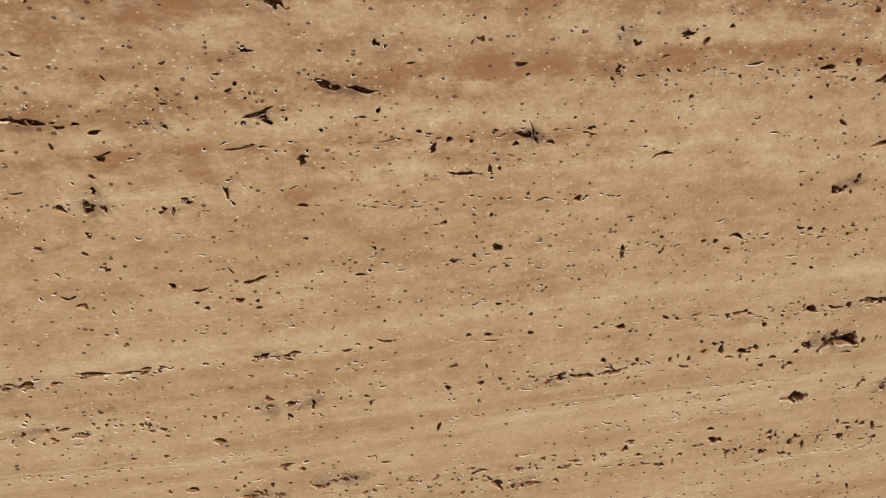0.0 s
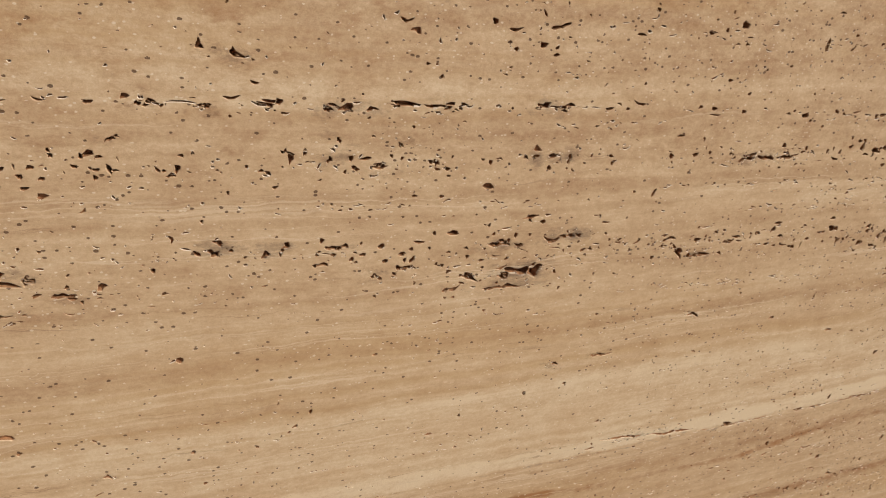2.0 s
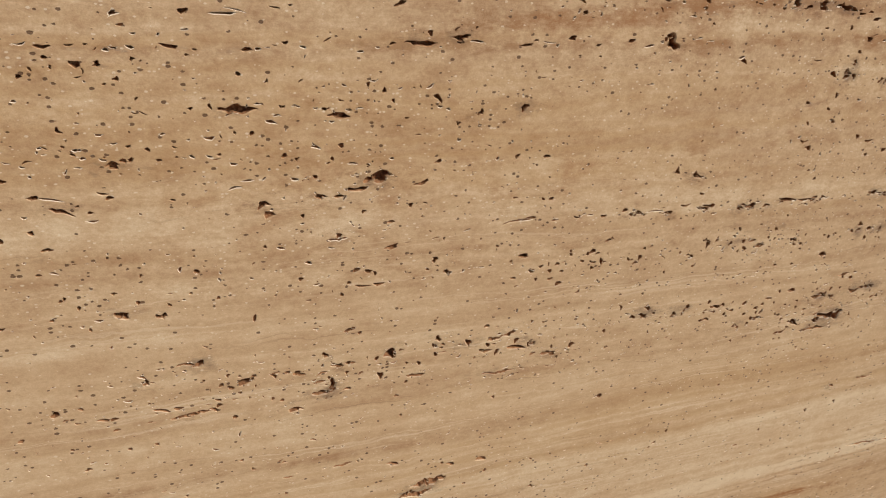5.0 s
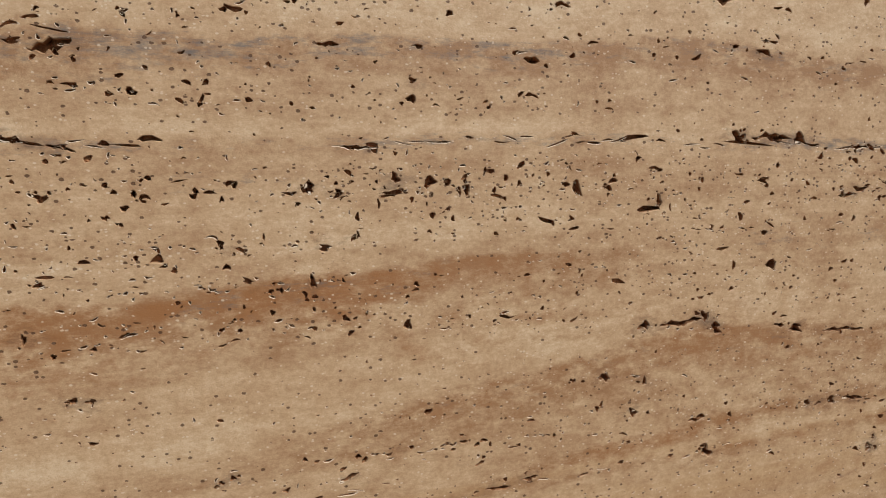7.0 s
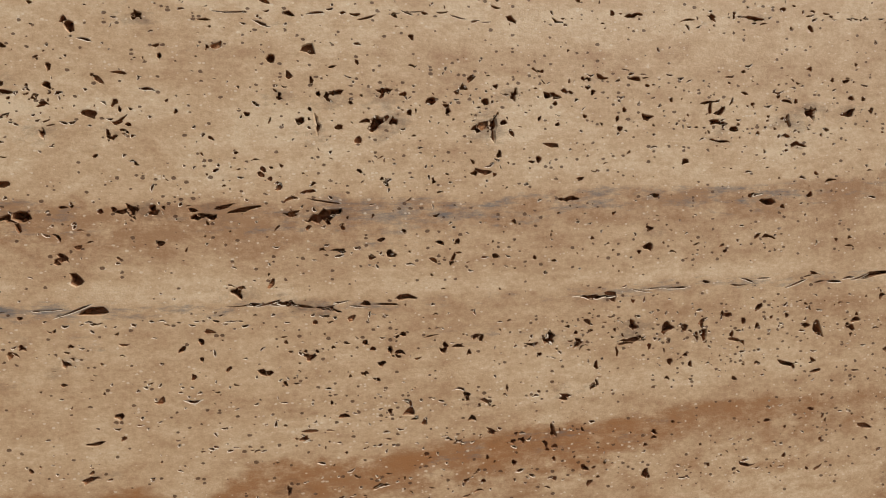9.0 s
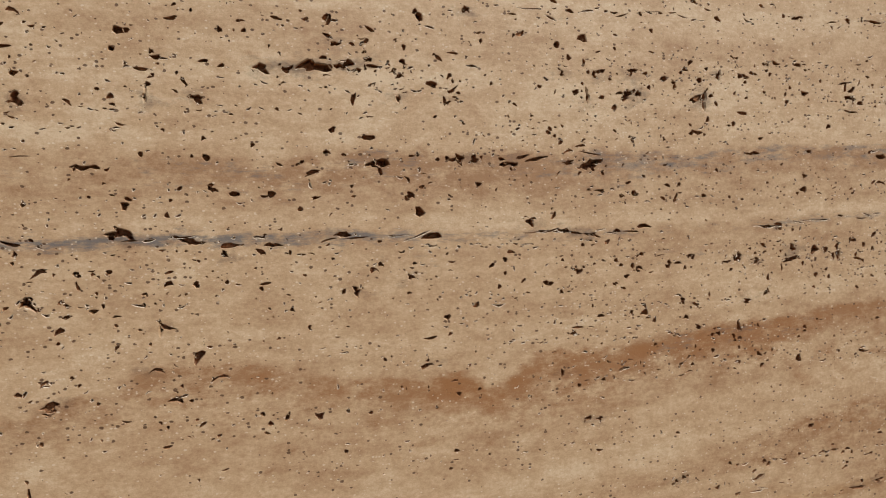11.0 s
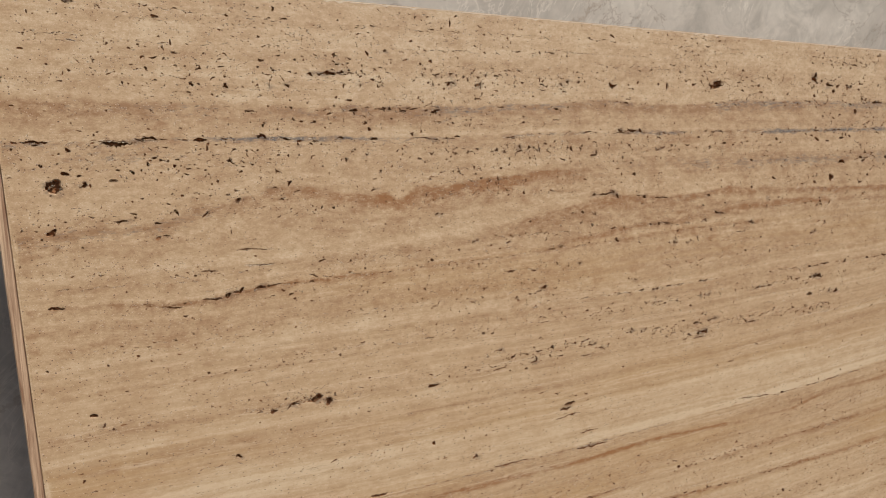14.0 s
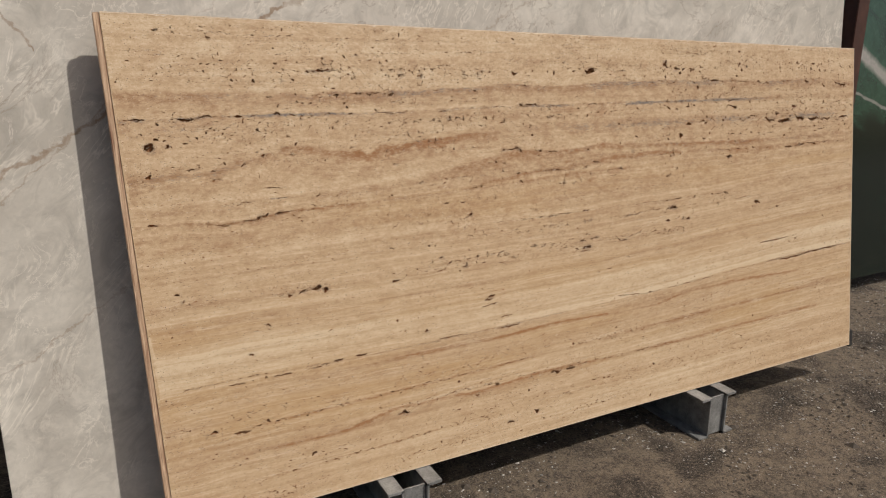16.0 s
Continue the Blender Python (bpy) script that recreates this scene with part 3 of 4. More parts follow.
def stone_at(u, v):
    """The beds and stains at places on the face: bed, tone, rust, grey, ochre, porous, grime."""
    bed = bed_at(u, v)
    tone = 0.45 + 0.70 * (np.interp(bed, PROFILE_V, PROFILE_T) - 0.37) + 0.14 * fbm(u * 1.6, bed * 11, 31) + 0.05 * np.clip(clusters(u, v) - 0.7, -0.5, 1.2)
    rag = 0.005 * fbm(u * 34, v * 34, 41) + 0.006 * fbm(u * 10, v * 12, 49)
    rust, grey = np.zeros_like(u), np.zeros_like(u)
    for k, (line, a, b, up, down, brown, red, dull) in enumerate(STAINS):
        d = v - line(u)
        near = under(d + rag * min(1.0, down / 0.012), up, down) * along(u, a, b)
        uneven = np.clip(0.85 + 1.1 * fbm(u * 5 + k, v * 6, 70 + k), 0.15, 1.4)
        tone += 1.15 * brown * near * uneven
        rust += 1.3 * red * near * np.clip(0.9 + 1.8 * fbm(u * 6 + k, v * 8, 95 + k), 0, 1.6)
        grey += 1.3 * dull * near * np.clip(0.85 + 2.2 * fbm(u * 7 + k, v * 6, 120 + k), 0, 1.7)
    tone += 0.14 * under(v - BAND_BROWN(u) + 0.055 + rag, 0.012, 0.02) * along(u, 1.0, 2.4, 0.2)
    tone -= 0.20 * under(v - BAND_FOOT(u) - 0.012, 0.014, 0.008) + 0.14 * under(v - BAND_FOOT(u) - 0.07, 0.05, 0.05) + 0.16 * under(v - BAND_PALE(u), 0.004, 0.004)
    rust += 0.30 * np.clip(fbm(u * 4, v * 14, 57) * 2.4 - 0.1, 0, 1) * along(v, 0.72, 1.16, 0.05)
    grey += 0.30 * under(v - 1.092 + rag, 0.010, 0.006) * np.clip(2.0 * fbm(u * 7, v * 6, 47), 0, 1)
    ochre = 0.40 * np.exp(-((bed - 0.82) / 0.07) ** 2) * along(u, 0.5, 3.2, 0.4) + 0.42 * np.exp(-((bed - 0.55) / 0.05) ** 2) + 0.45 * np.exp(-((bed - 0.29) / 0.13) ** 2)
    ochre = ochre * np.clip(0.8 + 1.2 * fbm(u * 2.2, bed * 20, 52), 0, 1.5)
    # dirt round the large holes
    grime = np.zeros_like(u)
    for hu, hv, w, h, angle in HOLES:
        ru, rv = 0.55 * w + 0.008, 0.6 * h + 0.0045
        at = np.nonzero((np.abs(u - hu) < 2 * ru) & (np.abs(v - hv) < 2 * rv))[0]
        grime[at] += min(0.6, 0.25 + 45 * h) * np.exp(-((u[at] - hu) / ru) ** 2 - ((v[at] - hv) / rv) ** 2)
    lo = lambda a: np.clip(a, 0, 1)
    return bed, lo(tone), lo(rust), lo(grey), lo(ochre), lo(porosity(u, v)), lo(grime)


def porosity(u, v):
    """How many small pores the beds hold, 0 to 1."""
    beds = [0, .06, .09, .12, .2, .27, .36, .40, .42, .5, .54, .575, .60, .635, .655, .67, .70, .73, .75, .765, .79, .83, .86, .9, .94, .97, 1.0, 1.04, 1.07, 1.10, 1.125, 1.15, 1.175, 1.19, 1.215, 1.25, 1.27, 1.3, 1.38]
    many = [.5, .6, .35, .35, .42, .5, .5, .4, .12, .10, .12, .18, .12, .65, .6, .15, .12, .45, .5, .22, .4, .42, .5, .55, .55, .5, .75, .7, 1, 1, .6, .6, .7, .7, 1, 1, .5, .6, .45]
    return np.where(v < 0.95, 0.2 + 0.75 * np.interp(v, beds, many), np.interp(v, beds, many)) * clusters(u, v)


SEAMS = [
    (BAND_FOOT, 0.10, 2.92, 0.006, 0.0042, 0.0006, 0.0007),
    (BAND_LINE, 0.15, 1.70, 0.010, 0.0024, 0.0009, 0.0016),
    (BAND_CRACK, 0.05, 2.30, 0.013, 0.0060, 0.0008, 0.0014),
    (BAND_GREY, 0.30, 2.85, 0.022, 0.0040, 0.0012, 0.0030),
    (curve((0.02, 1.341), (0.21, 1.338), (0.55, 1.321), (1.17, 1.318), (2.2, 1.277)), 0.03, 2.1, 0.010, 0.0030, 0.0008, 0.0022),
    (curve((0.02, 1.277), (0.6, 1.283), (1.3, 1.285)), 0.03, 1.4, 0.012, 0.0030, 0.0008, 0.0020),
    (curve((0.3, 1.232), (2.9, 1.245)), 0.25, 2.80, 0.010, 0.0022, 0.0016, 0.0100),
    (curve((1.1, 0.754), (1.6, 0.761), (2.2, 0.764)), 1.10, 2.20, 0.007, 0.0026, 0.0011, 0.0016),
    (curve((0.8, 0.712), (1.29, 0.719), (1.71, 0.728), (2.2, 0.730)), 0.95, 2.10, 0.007, 0.0018, 0.0013, 0.0060),
    (curve((0.9, 0.640), (1.2, 0.650), (1.5, 0.658), (1.8, 0.648)), 0.90, 1.95, 0.0038, 0.0023, 0.0014, 0.0080),
    (curve((0.4, 0.632), (0.9, 0.632)), 0.42, 0.90, 0.006, 0.0023, 0.0012, 0.0060),
    (curve((0.75, 0.912), (1.6, 0.905)), 0.75, 1.55, 0.008, 0.0022, 0.0012, 0.0030),
    (curve((0.2, 0.888), (1.0, 0.885)), 0.25, 0.95, 0.008, 0.0024, 0.0009, 0.0030),
    (curve((0.9, 0.806), (1.9, 0.82)), 1.40, 1.95, 0.009, 0.0024, 0.0011, 0.0030),
    (curve((0.6, 0.225), (2.6, 0.205)), 0.60, 2.50, 0.009, 0.0026, 0.0010, 0.0040),
    (curve((0.3, 0.130), (2.5, 0.150)), 0.30, 2.40, 0.014, 0.0026, 0.0011, 0.0060),
    (curve((1.2, 1.225), (2.9, 1.235)), 1.30, 2.85, 0.024, 0.0034, 0.0026, 0.0110),
    (curve((1.2, 1.090), (2.9, 1.100)), 1.30, 2.60, 0.026, 0.0046, 0.0020, 0.0070),
    (curve((1.3, 1.040), (2.9, 1.050)), 1.40, 2.80, 0.030, 0.0050, 0.0018, 0.0090),
    (curve((1.5, 0.985), (2.9, 0.980)), 1.60, 2.85, 0.034, 0.0046, 0.0018, 0.0090),
    (curve((0.05, 1.065), (0.9, 1.085)), 0.06, 0.85, 0.012, 0.0028, 0.0018, 0.0090),
    (curve((0.2, 0.300), (2.7, 0.310)), 0.20, 2.60, 0.012, 0.0028, 0.0009, 0.0080),
    (curve((0.3, 0.262), (1.0, 0.275), (1.8, 0.300), (2.8, 0.322)), 0.25, 2.75, 0.010, 0.0024, 0.0010, 0.0030),
    (curve((0.3, 0.100), (1.2, 0.118), (2.6, 0.130)), 0.25, 2.60, 0.011, 0.0024, 0.0011, 0.0040),
    (curve((0.1, 0.345), (1.2, 0.352), (2.8, 0.380)), 0.10, 2.80, 0.012, 0.0022, 0.0010, 0.0050),
    (curve((0.2, 0.045), (2.8, 0.060)), 0.20, 2.80, 0.012, 0.0022, 0.0013, 0.0060),
    (curve((1.6, 0.935), (2.3, 0.927), (2.9, 0.93)), 1.65, 2.85, 0.012, 0.0030, 0.0013, 0.0030),
    (curve((0.1, 0.700), (0.9, 0.715)), 0.10, 0.90, 0.010, 0.0024, 0.0011, 0.0060),
    (curve((0.1, 0.770), (1.0, 0.790)), 0.10, 1.00, 0.010, 0.0024, 0.0010, 0.0060),
]

HOLES = []


def hole(u, v, length, height, angle):
    HOLES.append((u, v, length, height, angle))


hole(1.029, 1.288, 0.0160, 0.0020, 4); hole(0.950, 1.287, 0.0112, 0.0022, 10); hole(1.002, 1.287, 0.0067, 0.0022, -27)
hole(0.660, 1.280, 0.0058, 0.0036, -31); hole(0.727, 1.277, 0.0095, 0.0015, -18); hole(0.697, 1.263, 0.0020, 0.0030, 0)
hole(0.565, 1.252, 0.0060, 0.0030, 0); hole(1.830, 1.251, 0.0206, 0.0128, 23); hole(0.921, 1.248, 0.0030, 0.0020, 0)
hole(0.446, 1.243, 0.0030, 0.0030, 0); hole(0.843, 1.242, 0.0040, 0.0030, 0); hole(0.588, 1.242, 0.0050, 0.0030, 0)
hole(0.796, 1.240, 0.0070, 0.0030, 0); hole(0.874, 1.238, 0.0050, 0.0050, 0); hole(0.899, 1.238, 0.0080, 0.0020, 0)
hole(0.571, 1.238, 0.0141, 0.0040, 8); hole(0.736, 1.236, 0.0042, 0.0028, -45); hole(0.763, 1.236, 0.0050, 0.0028, -53)
hole(0.550, 1.236, 0.0190, 0.0071, 0); hole(0.515, 1.234, 0.0091, 0.0051, -6); hole(0.532, 1.234, 0.0080, 0.0030, 0)
hole(1.884, 1.233, 0.0220, 0.0080, 0); hole(0.610, 1.231, 0.0060, 0.0020, 0); hole(1.071, 1.228, 0.0060, 0.0070, 0)
hole(1.098, 1.228, 0.0110, 0.0030, 5); hole(1.494, 1.228, 0.0380, 0.0130, 0); hole(0.959, 1.225, 0.0060, 0.0040, 0)
hole(1.055, 1.223, 0.0040, 0.0060, 0); hole(0.801, 1.222, 0.0045, 0.0045, -27); hole(1.006, 1.222, 0.0100, 0.0030, 0)
hole(0.649, 1.222, 0.0076, 0.0020, 23); hole(1.189, 1.222, 0.0170, 0.0100, 0); hole(0.791, 1.221, 0.0080, 0.0070, 0)
hole(0.757, 1.220, 0.0040, 0.0080, 0); hole(0.861, 1.218, 0.0060, 0.0102, 0); hole(0.851, 1.218, 0.0064, 0.0036, 39)
hole(0.609, 1.215, 0.0032, 0.0051, 18); hole(0.441, 1.215, 0.0030, 0.0081, 0); hole(0.310, 1.214, 0.0080, 0.0060, 0)
hole(0.204, 1.214, 0.0040, 0.0040, 0); hole(0.645, 1.213, 0.0050, 0.0022, 0); hole(0.473, 1.213, 0.0080, 0.0040, 0)
hole(1.008, 1.211, 0.0132, 0.0022, -9); hole(0.366, 1.211, 0.0090, 0.0060, 0); hole(1.062, 1.208, 0.0090, 0.0030, 0)
hole(2.078, 1.188, 0.0410, 0.0060, -1); hole(1.226, 1.184, 0.0126, 0.0036, -18); hole(0.908, 1.175, 0.0130, 0.0022, 0)
hole(0.654, 1.173, 0.0070, 0.0040, 0); hole(0.665, 1.172, 0.0070, 0.0040, 0); hole(0.741, 1.169, 0.0090, 0.0022, 0)
hole(0.591, 1.169, 0.0114, 0.0041, 15); hole(0.759, 1.168, 0.0216, 0.0050, 13); hole(0.692, 1.168, 0.0140, 0.0040, 0)
hole(0.403, 1.168, 0.0170, 0.0030, -3); hole(2.828, 1.164, 0.0520, 0.0090, -1); hole(0.961, 1.156, 0.0060, 0.0020, 0)
hole(0.480, 1.153, 0.0058, 0.0032, -31); hole(1.042, 1.149, 0.0080, 0.0020, 0); hole(0.768, 1.147, 0.0070, 0.0020, 0)
hole(0.616, 1.146, 0.0082, 0.0032, -14); hole(0.422, 1.125, 0.0146, 0.0054, -16); hole(1.210, 1.124, 0.0110, 0.0061, 0)
hole(1.240, 1.124, 0.0341, 0.0041, 3); hole(0.709, 1.124, 0.0060, 0.0050, 0); hole(1.266, 1.123, 0.0120, 0.0050, 0)
hole(0.238, 1.123, 0.0240, 0.0050, -2); hole(0.464, 1.120, 0.0202, 0.0030, -9); hole(0.070, 1.120, 0.0370, 0.0030, -2)
hole(0.317, 1.119, 0.0191, 0.0040, 6); hole(0.566, 1.118, 0.0120, 0.0030, -5); hole(1.325, 1.117, 0.0451, 0.0015, 4)
hole(0.737, 1.116, 0.0112, 0.0022, -10); hole(0.187, 1.116, 0.0460, 0.0061, -1); hole(0.925, 1.114, 0.0280, 0.0015, -2)
hole(0.761, 1.113, 0.0141, 0.0030, -8); hole(0.519, 1.113, 0.0130, 0.0020, -4); hole(0.486, 1.109, 0.0051, 0.0030, -11)
hole(0.593, 1.097, 0.0050, 0.0020, 0); hole(0.950, 1.095, 0.0060, 0.0050, 0); hole(0.973, 1.092, 0.0106, 0.0042, 41)
hole(0.895, 1.089, 0.0081, 0.0050, -7); hole(0.998, 1.087, 0.0060, 0.0050, 0); hole(0.615, 1.087, 0.0041, 0.0041, 14)
hole(2.185, 1.087, 0.0240, 0.0090, -2); hole(0.914, 1.086, 0.0060, 0.0030, 0); hole(0.950, 1.086, 0.0160, 0.0020, 0)
hole(0.749, 1.085, 0.0081, 0.0030, 7); hole(1.331, 1.084, 0.0110, 0.0041, 0); hole(0.365, 1.082, 0.0080, 0.0060, 0)
hole(2.527, 1.081, 0.0270, 0.0091, -2); hole(1.318, 1.080, 0.0173, 0.0022, 10); hole(0.575, 1.079, 0.0060, 0.0050, 0)
hole(1.145, 1.078, 0.0050, 0.0061, 0); hole(0.781, 1.073, 0.0045, 0.0022, -27); hole(0.683, 1.062, 0.0091, 0.0015, 6)
hole(0.447, 1.062, 0.0108, 0.0022, -34); hole(0.926, 1.059, 0.0030, 0.0030, 0); hole(0.843, 1.054, 0.0030, 0.0020, 0)
hole(0.905, 1.052, 0.0081, 0.0030, -7); hole(0.083, 1.052, 0.0110, 0.0100, 0); hole(0.135, 1.051, 0.0100, 0.0060, 0)
hole(0.094, 1.049, 0.0190, 0.0171, -3); hole(0.811, 1.044, 0.0040, 0.0020, 0); hole(2.566, 1.037, 0.0490, 0.0140, -2)
hole(2.383, 1.035, 0.0526, 0.0104, -9); hole(0.858, 1.033, 0.0076, 0.0022, -23); hole(0.440, 1.033, 0.0080, 0.0020, 0)
hole(0.897, 1.030, 0.0050, 0.0060, 0); hole(2.843, 1.029, 0.0530, 0.0071, 1); hole(2.494, 1.028, 0.0270, 0.0090, -2)
hole(0.877, 1.026, 0.0042, 0.0028, -45); hole(2.460, 1.025, 0.0532, 0.0095, 4); hole(2.652, 1.025, 0.0710, 0.0091, 0)
hole(2.724, 1.024, 0.0580, 0.0070, -2); hole(0.625, 1.020, 0.0081, 0.0030, 7); hole(0.374, 1.014, 0.0110, 0.0050, -5)
hole(0.735, 1.005, 0.0040, 0.0040, 0); hole(0.271, 0.998, 0.0099, 0.0042, -45); hole(0.319, 0.992, 0.0156, 0.0028, 40)
hole(0.546, 0.991, 0.0081, 0.0030, -7); hole(1.192, 0.989, 0.0070, 0.0061, 0); hole(0.184, 0.989, 0.0230, 0.0040, -2)
hole(1.171, 0.985, 0.0342, 0.0032, 7); hole(1.139, 0.985, 0.0080, 0.0060, 0); hole(0.241, 0.982, 0.0122, 0.0030, -9)
hole(1.203, 0.979, 0.0100, 0.0057, -37); hole(1.263, 0.977, 0.0081, 0.0030, -7); hole(0.081, 0.976, 0.0190, 0.0063, 18)
hole(1.279, 0.973, 0.0130, 0.0045, 0); hole(1.328, 0.969, 0.0400, 0.0022, 0); hole(1.476, 0.967, 0.0112, 0.0036, -27)
hole(0.757, 0.966, 0.0064, 0.0032, 39); hole(0.767, 0.965, 0.0061, 0.0020, -9); hole(0.251, 0.961, 0.0120, 0.0030, 5)
hole(1.672, 0.953, 0.0030, 0.0020, 0); hole(1.714, 0.950, 0.0102, 0.0022, 11); hole(1.108, 0.948, 0.0070, 0.0061, 0)
hole(1.082, 0.948, 0.0040, 0.0030, 0); hole(1.529, 0.946, 0.0040, 0.0030, 0); hole(1.682, 0.945, 0.0050, 0.0030, 0)
hole(1.460, 0.943, 0.0060, 0.0020, 0); hole(1.142, 0.942, 0.0041, 0.0045, 14); hole(1.672, 0.930, 0.0040, 0.0040, 0)
hole(0.393, 0.925, 0.0474, 0.0020, -7); hole(2.567, 0.925, 0.0551, 0.0045, 4); hole(1.502, 0.924, 0.0122, 0.0041, -9)
hole(1.521, 0.921, 0.0182, 0.0032, -9); hole(2.498, 0.920, 0.0401, 0.0054, 4); hole(1.134, 0.918, 0.0071, 0.0051, -8)
hole(1.721, 0.913, 0.0030, 0.0032, 0); hole(0.987, 0.911, 0.0080, 0.0020, 0); hole(1.464, 0.910, 0.0171, 0.0022, 21)
hole(1.323, 0.909, 0.0090, 0.0045, 0); hole(1.298, 0.909, 0.0070, 0.0032, 0); hole(0.946, 0.909, 0.0040, 0.0020, 0)
hole(1.346, 0.908, 0.0211, 0.0022, -5); hole(1.191, 0.907, 0.0140, 0.0032, 4); hole(1.405, 0.906, 0.0060, 0.0015, 0)
hole(0.845, 0.906, 0.0050, 0.0020, 0); hole(1.415, 0.904, 0.0030, 0.0020, 0); hole(0.838, 0.904, 0.0040, 0.0020, 0)
hole(2.157, 0.902, 0.0301, 0.0090, -4); hole(0.919, 0.897, 0.0126, 0.0022, 18); hole(1.658, 0.896, 0.0050, 0.0022, 0)
hole(0.404, 0.896, 0.0491, 0.0015, -4); hole(1.012, 0.894, 0.0063, 0.0020, 18); hole(1.617, 0.893, 0.0140, 0.0030, -4)
hole(1.622, 0.893, 0.0032, 0.0098, 18); hole(0.878, 0.893, 0.0050, 0.0022, 0); hole(0.519, 0.893, 0.0132, 0.0030, 9)
hole(0.316, 0.892, 0.0231, 0.0020, -5); hole(0.803, 0.890, 0.0050, 0.0028, -37); hole(1.561, 0.887, 0.0064, 0.0028, 51)
hole(1.486, 0.883, 0.0072, 0.0036, 34); hole(1.202, 0.879, 0.0114, 0.0064, -38); hole(1.051, 0.877, 0.0090, 0.0030, 0)
hole(1.026, 0.874, 0.0190, 0.0022, 3); hole(1.579, 0.871, 0.0191, 0.0020, -6); hole(1.374, 0.870, 0.0040, 0.0030, 0)
hole(1.443, 0.866, 0.0041, 0.0050, 14); hole(1.421, 0.862, 0.0060, 0.0030, 0); hole(1.370, 0.861, 0.0081, 0.0050, -7)
hole(1.356, 0.861, 0.0073, 0.0022, -16); hole(0.780, 0.861, 0.0040, 0.0030, 0); hole(1.378, 0.860, 0.0040, 0.0032, 0)
hole(1.409, 0.858, 0.0040, 0.0020, 0); hole(0.857, 0.857, 0.0040, 0.0020, 0); hole(0.431, 0.856, 0.0190, 0.0032, 3)
hole(0.498, 0.856, 0.0081, 0.0030, -7); hole(1.852, 0.854, 0.0051, 0.0030, -11); hole(0.401, 0.854, 0.0163, 0.0061, 11)
hole(1.653, 0.852, 0.0040, 0.0040, 0); hole(0.077, 0.852, 0.0240, 0.0040, 0); hole(0.365, 0.851, 0.0162, 0.0063, 22)
hole(1.838, 0.848, 0.0080, 0.0061, 0); hole(0.346, 0.846, 0.0139, 0.0054, 21); hole(0.319, 0.842, 0.0310, 0.0030, -2)
hole(1.341, 0.839, 0.0071, 0.0015, -8); hole(1.100, 0.835, 0.0050, 0.0041, 0); hole(0.252, 0.835, 0.0322, 0.0022, -7)
hole(0.924, 0.834, 0.0200, 0.0030, 0); hole(1.070, 0.832, 0.0040, 0.0030, 0); hole(0.980, 0.831, 0.0130, 0.0020, 0)
hole(1.374, 0.824, 0.0032, 0.0032, -18); hole(1.454, 0.812, 0.0133, 0.0022, 13); hole(1.351, 0.808, 0.0070, 0.0020, 0)
hole(0.868, 0.806, 0.0045, 0.0015, 27); hole(0.859, 0.803, 0.0071, 0.0030, 8); hole(1.008, 0.791, 0.0130, 0.0054, 23)
hole(1.236, 0.787, 0.0057, 0.0028, -45); hole(0.993, 0.785, 0.0114, 0.0032, 15); hole(1.255, 0.783, 0.0072, 0.0036, -34)
hole(0.971, 0.780, 0.0082, 0.0020, -14); hole(0.832, 0.777, 0.0126, 0.0020, -18); hole(0.937, 0.776, 0.0063, 0.0041, 18)
hole(1.454, 0.760, 0.0080, 0.0040, 0); hole(1.468, 0.759, 0.0061, 0.0020, -9); hole(1.385, 0.757, 0.0082, 0.0022, 14)
hole(0.822, 0.755, 0.0050, 0.0020, 0); hole(1.319, 0.754, 0.0110, 0.0030, 0); hole(1.335, 0.754, 0.0070, 0.0022, 0)
hole(1.210, 0.754, 0.0070, 0.0030, 0); hole(1.308, 0.753, 0.0051, 0.0032, 11); hole(1.239, 0.753, 0.0040, 0.0020, 0)
hole(0.983, 0.750, 0.0120, 0.0015, 0); hole(1.862, 0.736, 0.0060, 0.0063, 0); hole(1.316, 0.734, 0.0030, 0.0030, 0)
hole(1.189, 0.733, 0.0051, 0.0020, 11); hole(1.356, 0.731, 0.0030, 0.0032, 0); hole(1.841, 0.730, 0.0081, 0.0051, -7)
hole(1.869, 0.730, 0.0272, 0.0095, 6); hole(1.051, 0.729, 0.0050, 0.0030, 0); hole(1.666, 0.724, 0.0173, 0.0030, -10)
hole(1.650, 0.724, 0.0100, 0.0040, 6); hole(1.469, 0.724, 0.0081, 0.0028, 30); hole(1.159, 0.724, 0.0030, 0.0032, 0)
hole(1.689, 0.723, 0.0210, 0.0032, 3); hole(1.455, 0.723, 0.0040, 0.0040, 0); hole(1.483, 0.722, 0.0040, 0.0051, 0)
hole(1.311, 0.721, 0.0041, 0.0030, -14); hole(1.382, 0.719, 0.0040, 0.0040, 0); hole(1.344, 0.717, 0.0110, 0.0030, 0)
hole(2.319, 0.712, 0.0331, 0.0091, -3); hole(0.855, 0.708, 0.0071, 0.0050, -45); hole(0.877, 0.705, 0.0051, 0.0032, -11)
hole(1.917, 0.687, 0.0061, 0.0073, -9); hole(1.840, 0.684, 0.0221, 0.0060, -5); hole(1.943, 0.682, 0.0181, 0.0080, -6)
hole(0.994, 0.679, 0.0070, 0.0020, 0); hole(1.461, 0.677, 0.0140, 0.0020, 0); hole(0.888, 0.667, 0.0090, 0.0020, 0)
hole(1.245, 0.666, 0.0061, 0.0030, -9); hole(0.896, 0.666, 0.0063, 0.0041, 18); hole(1.287, 0.662, 0.0060, 0.0030, 0)
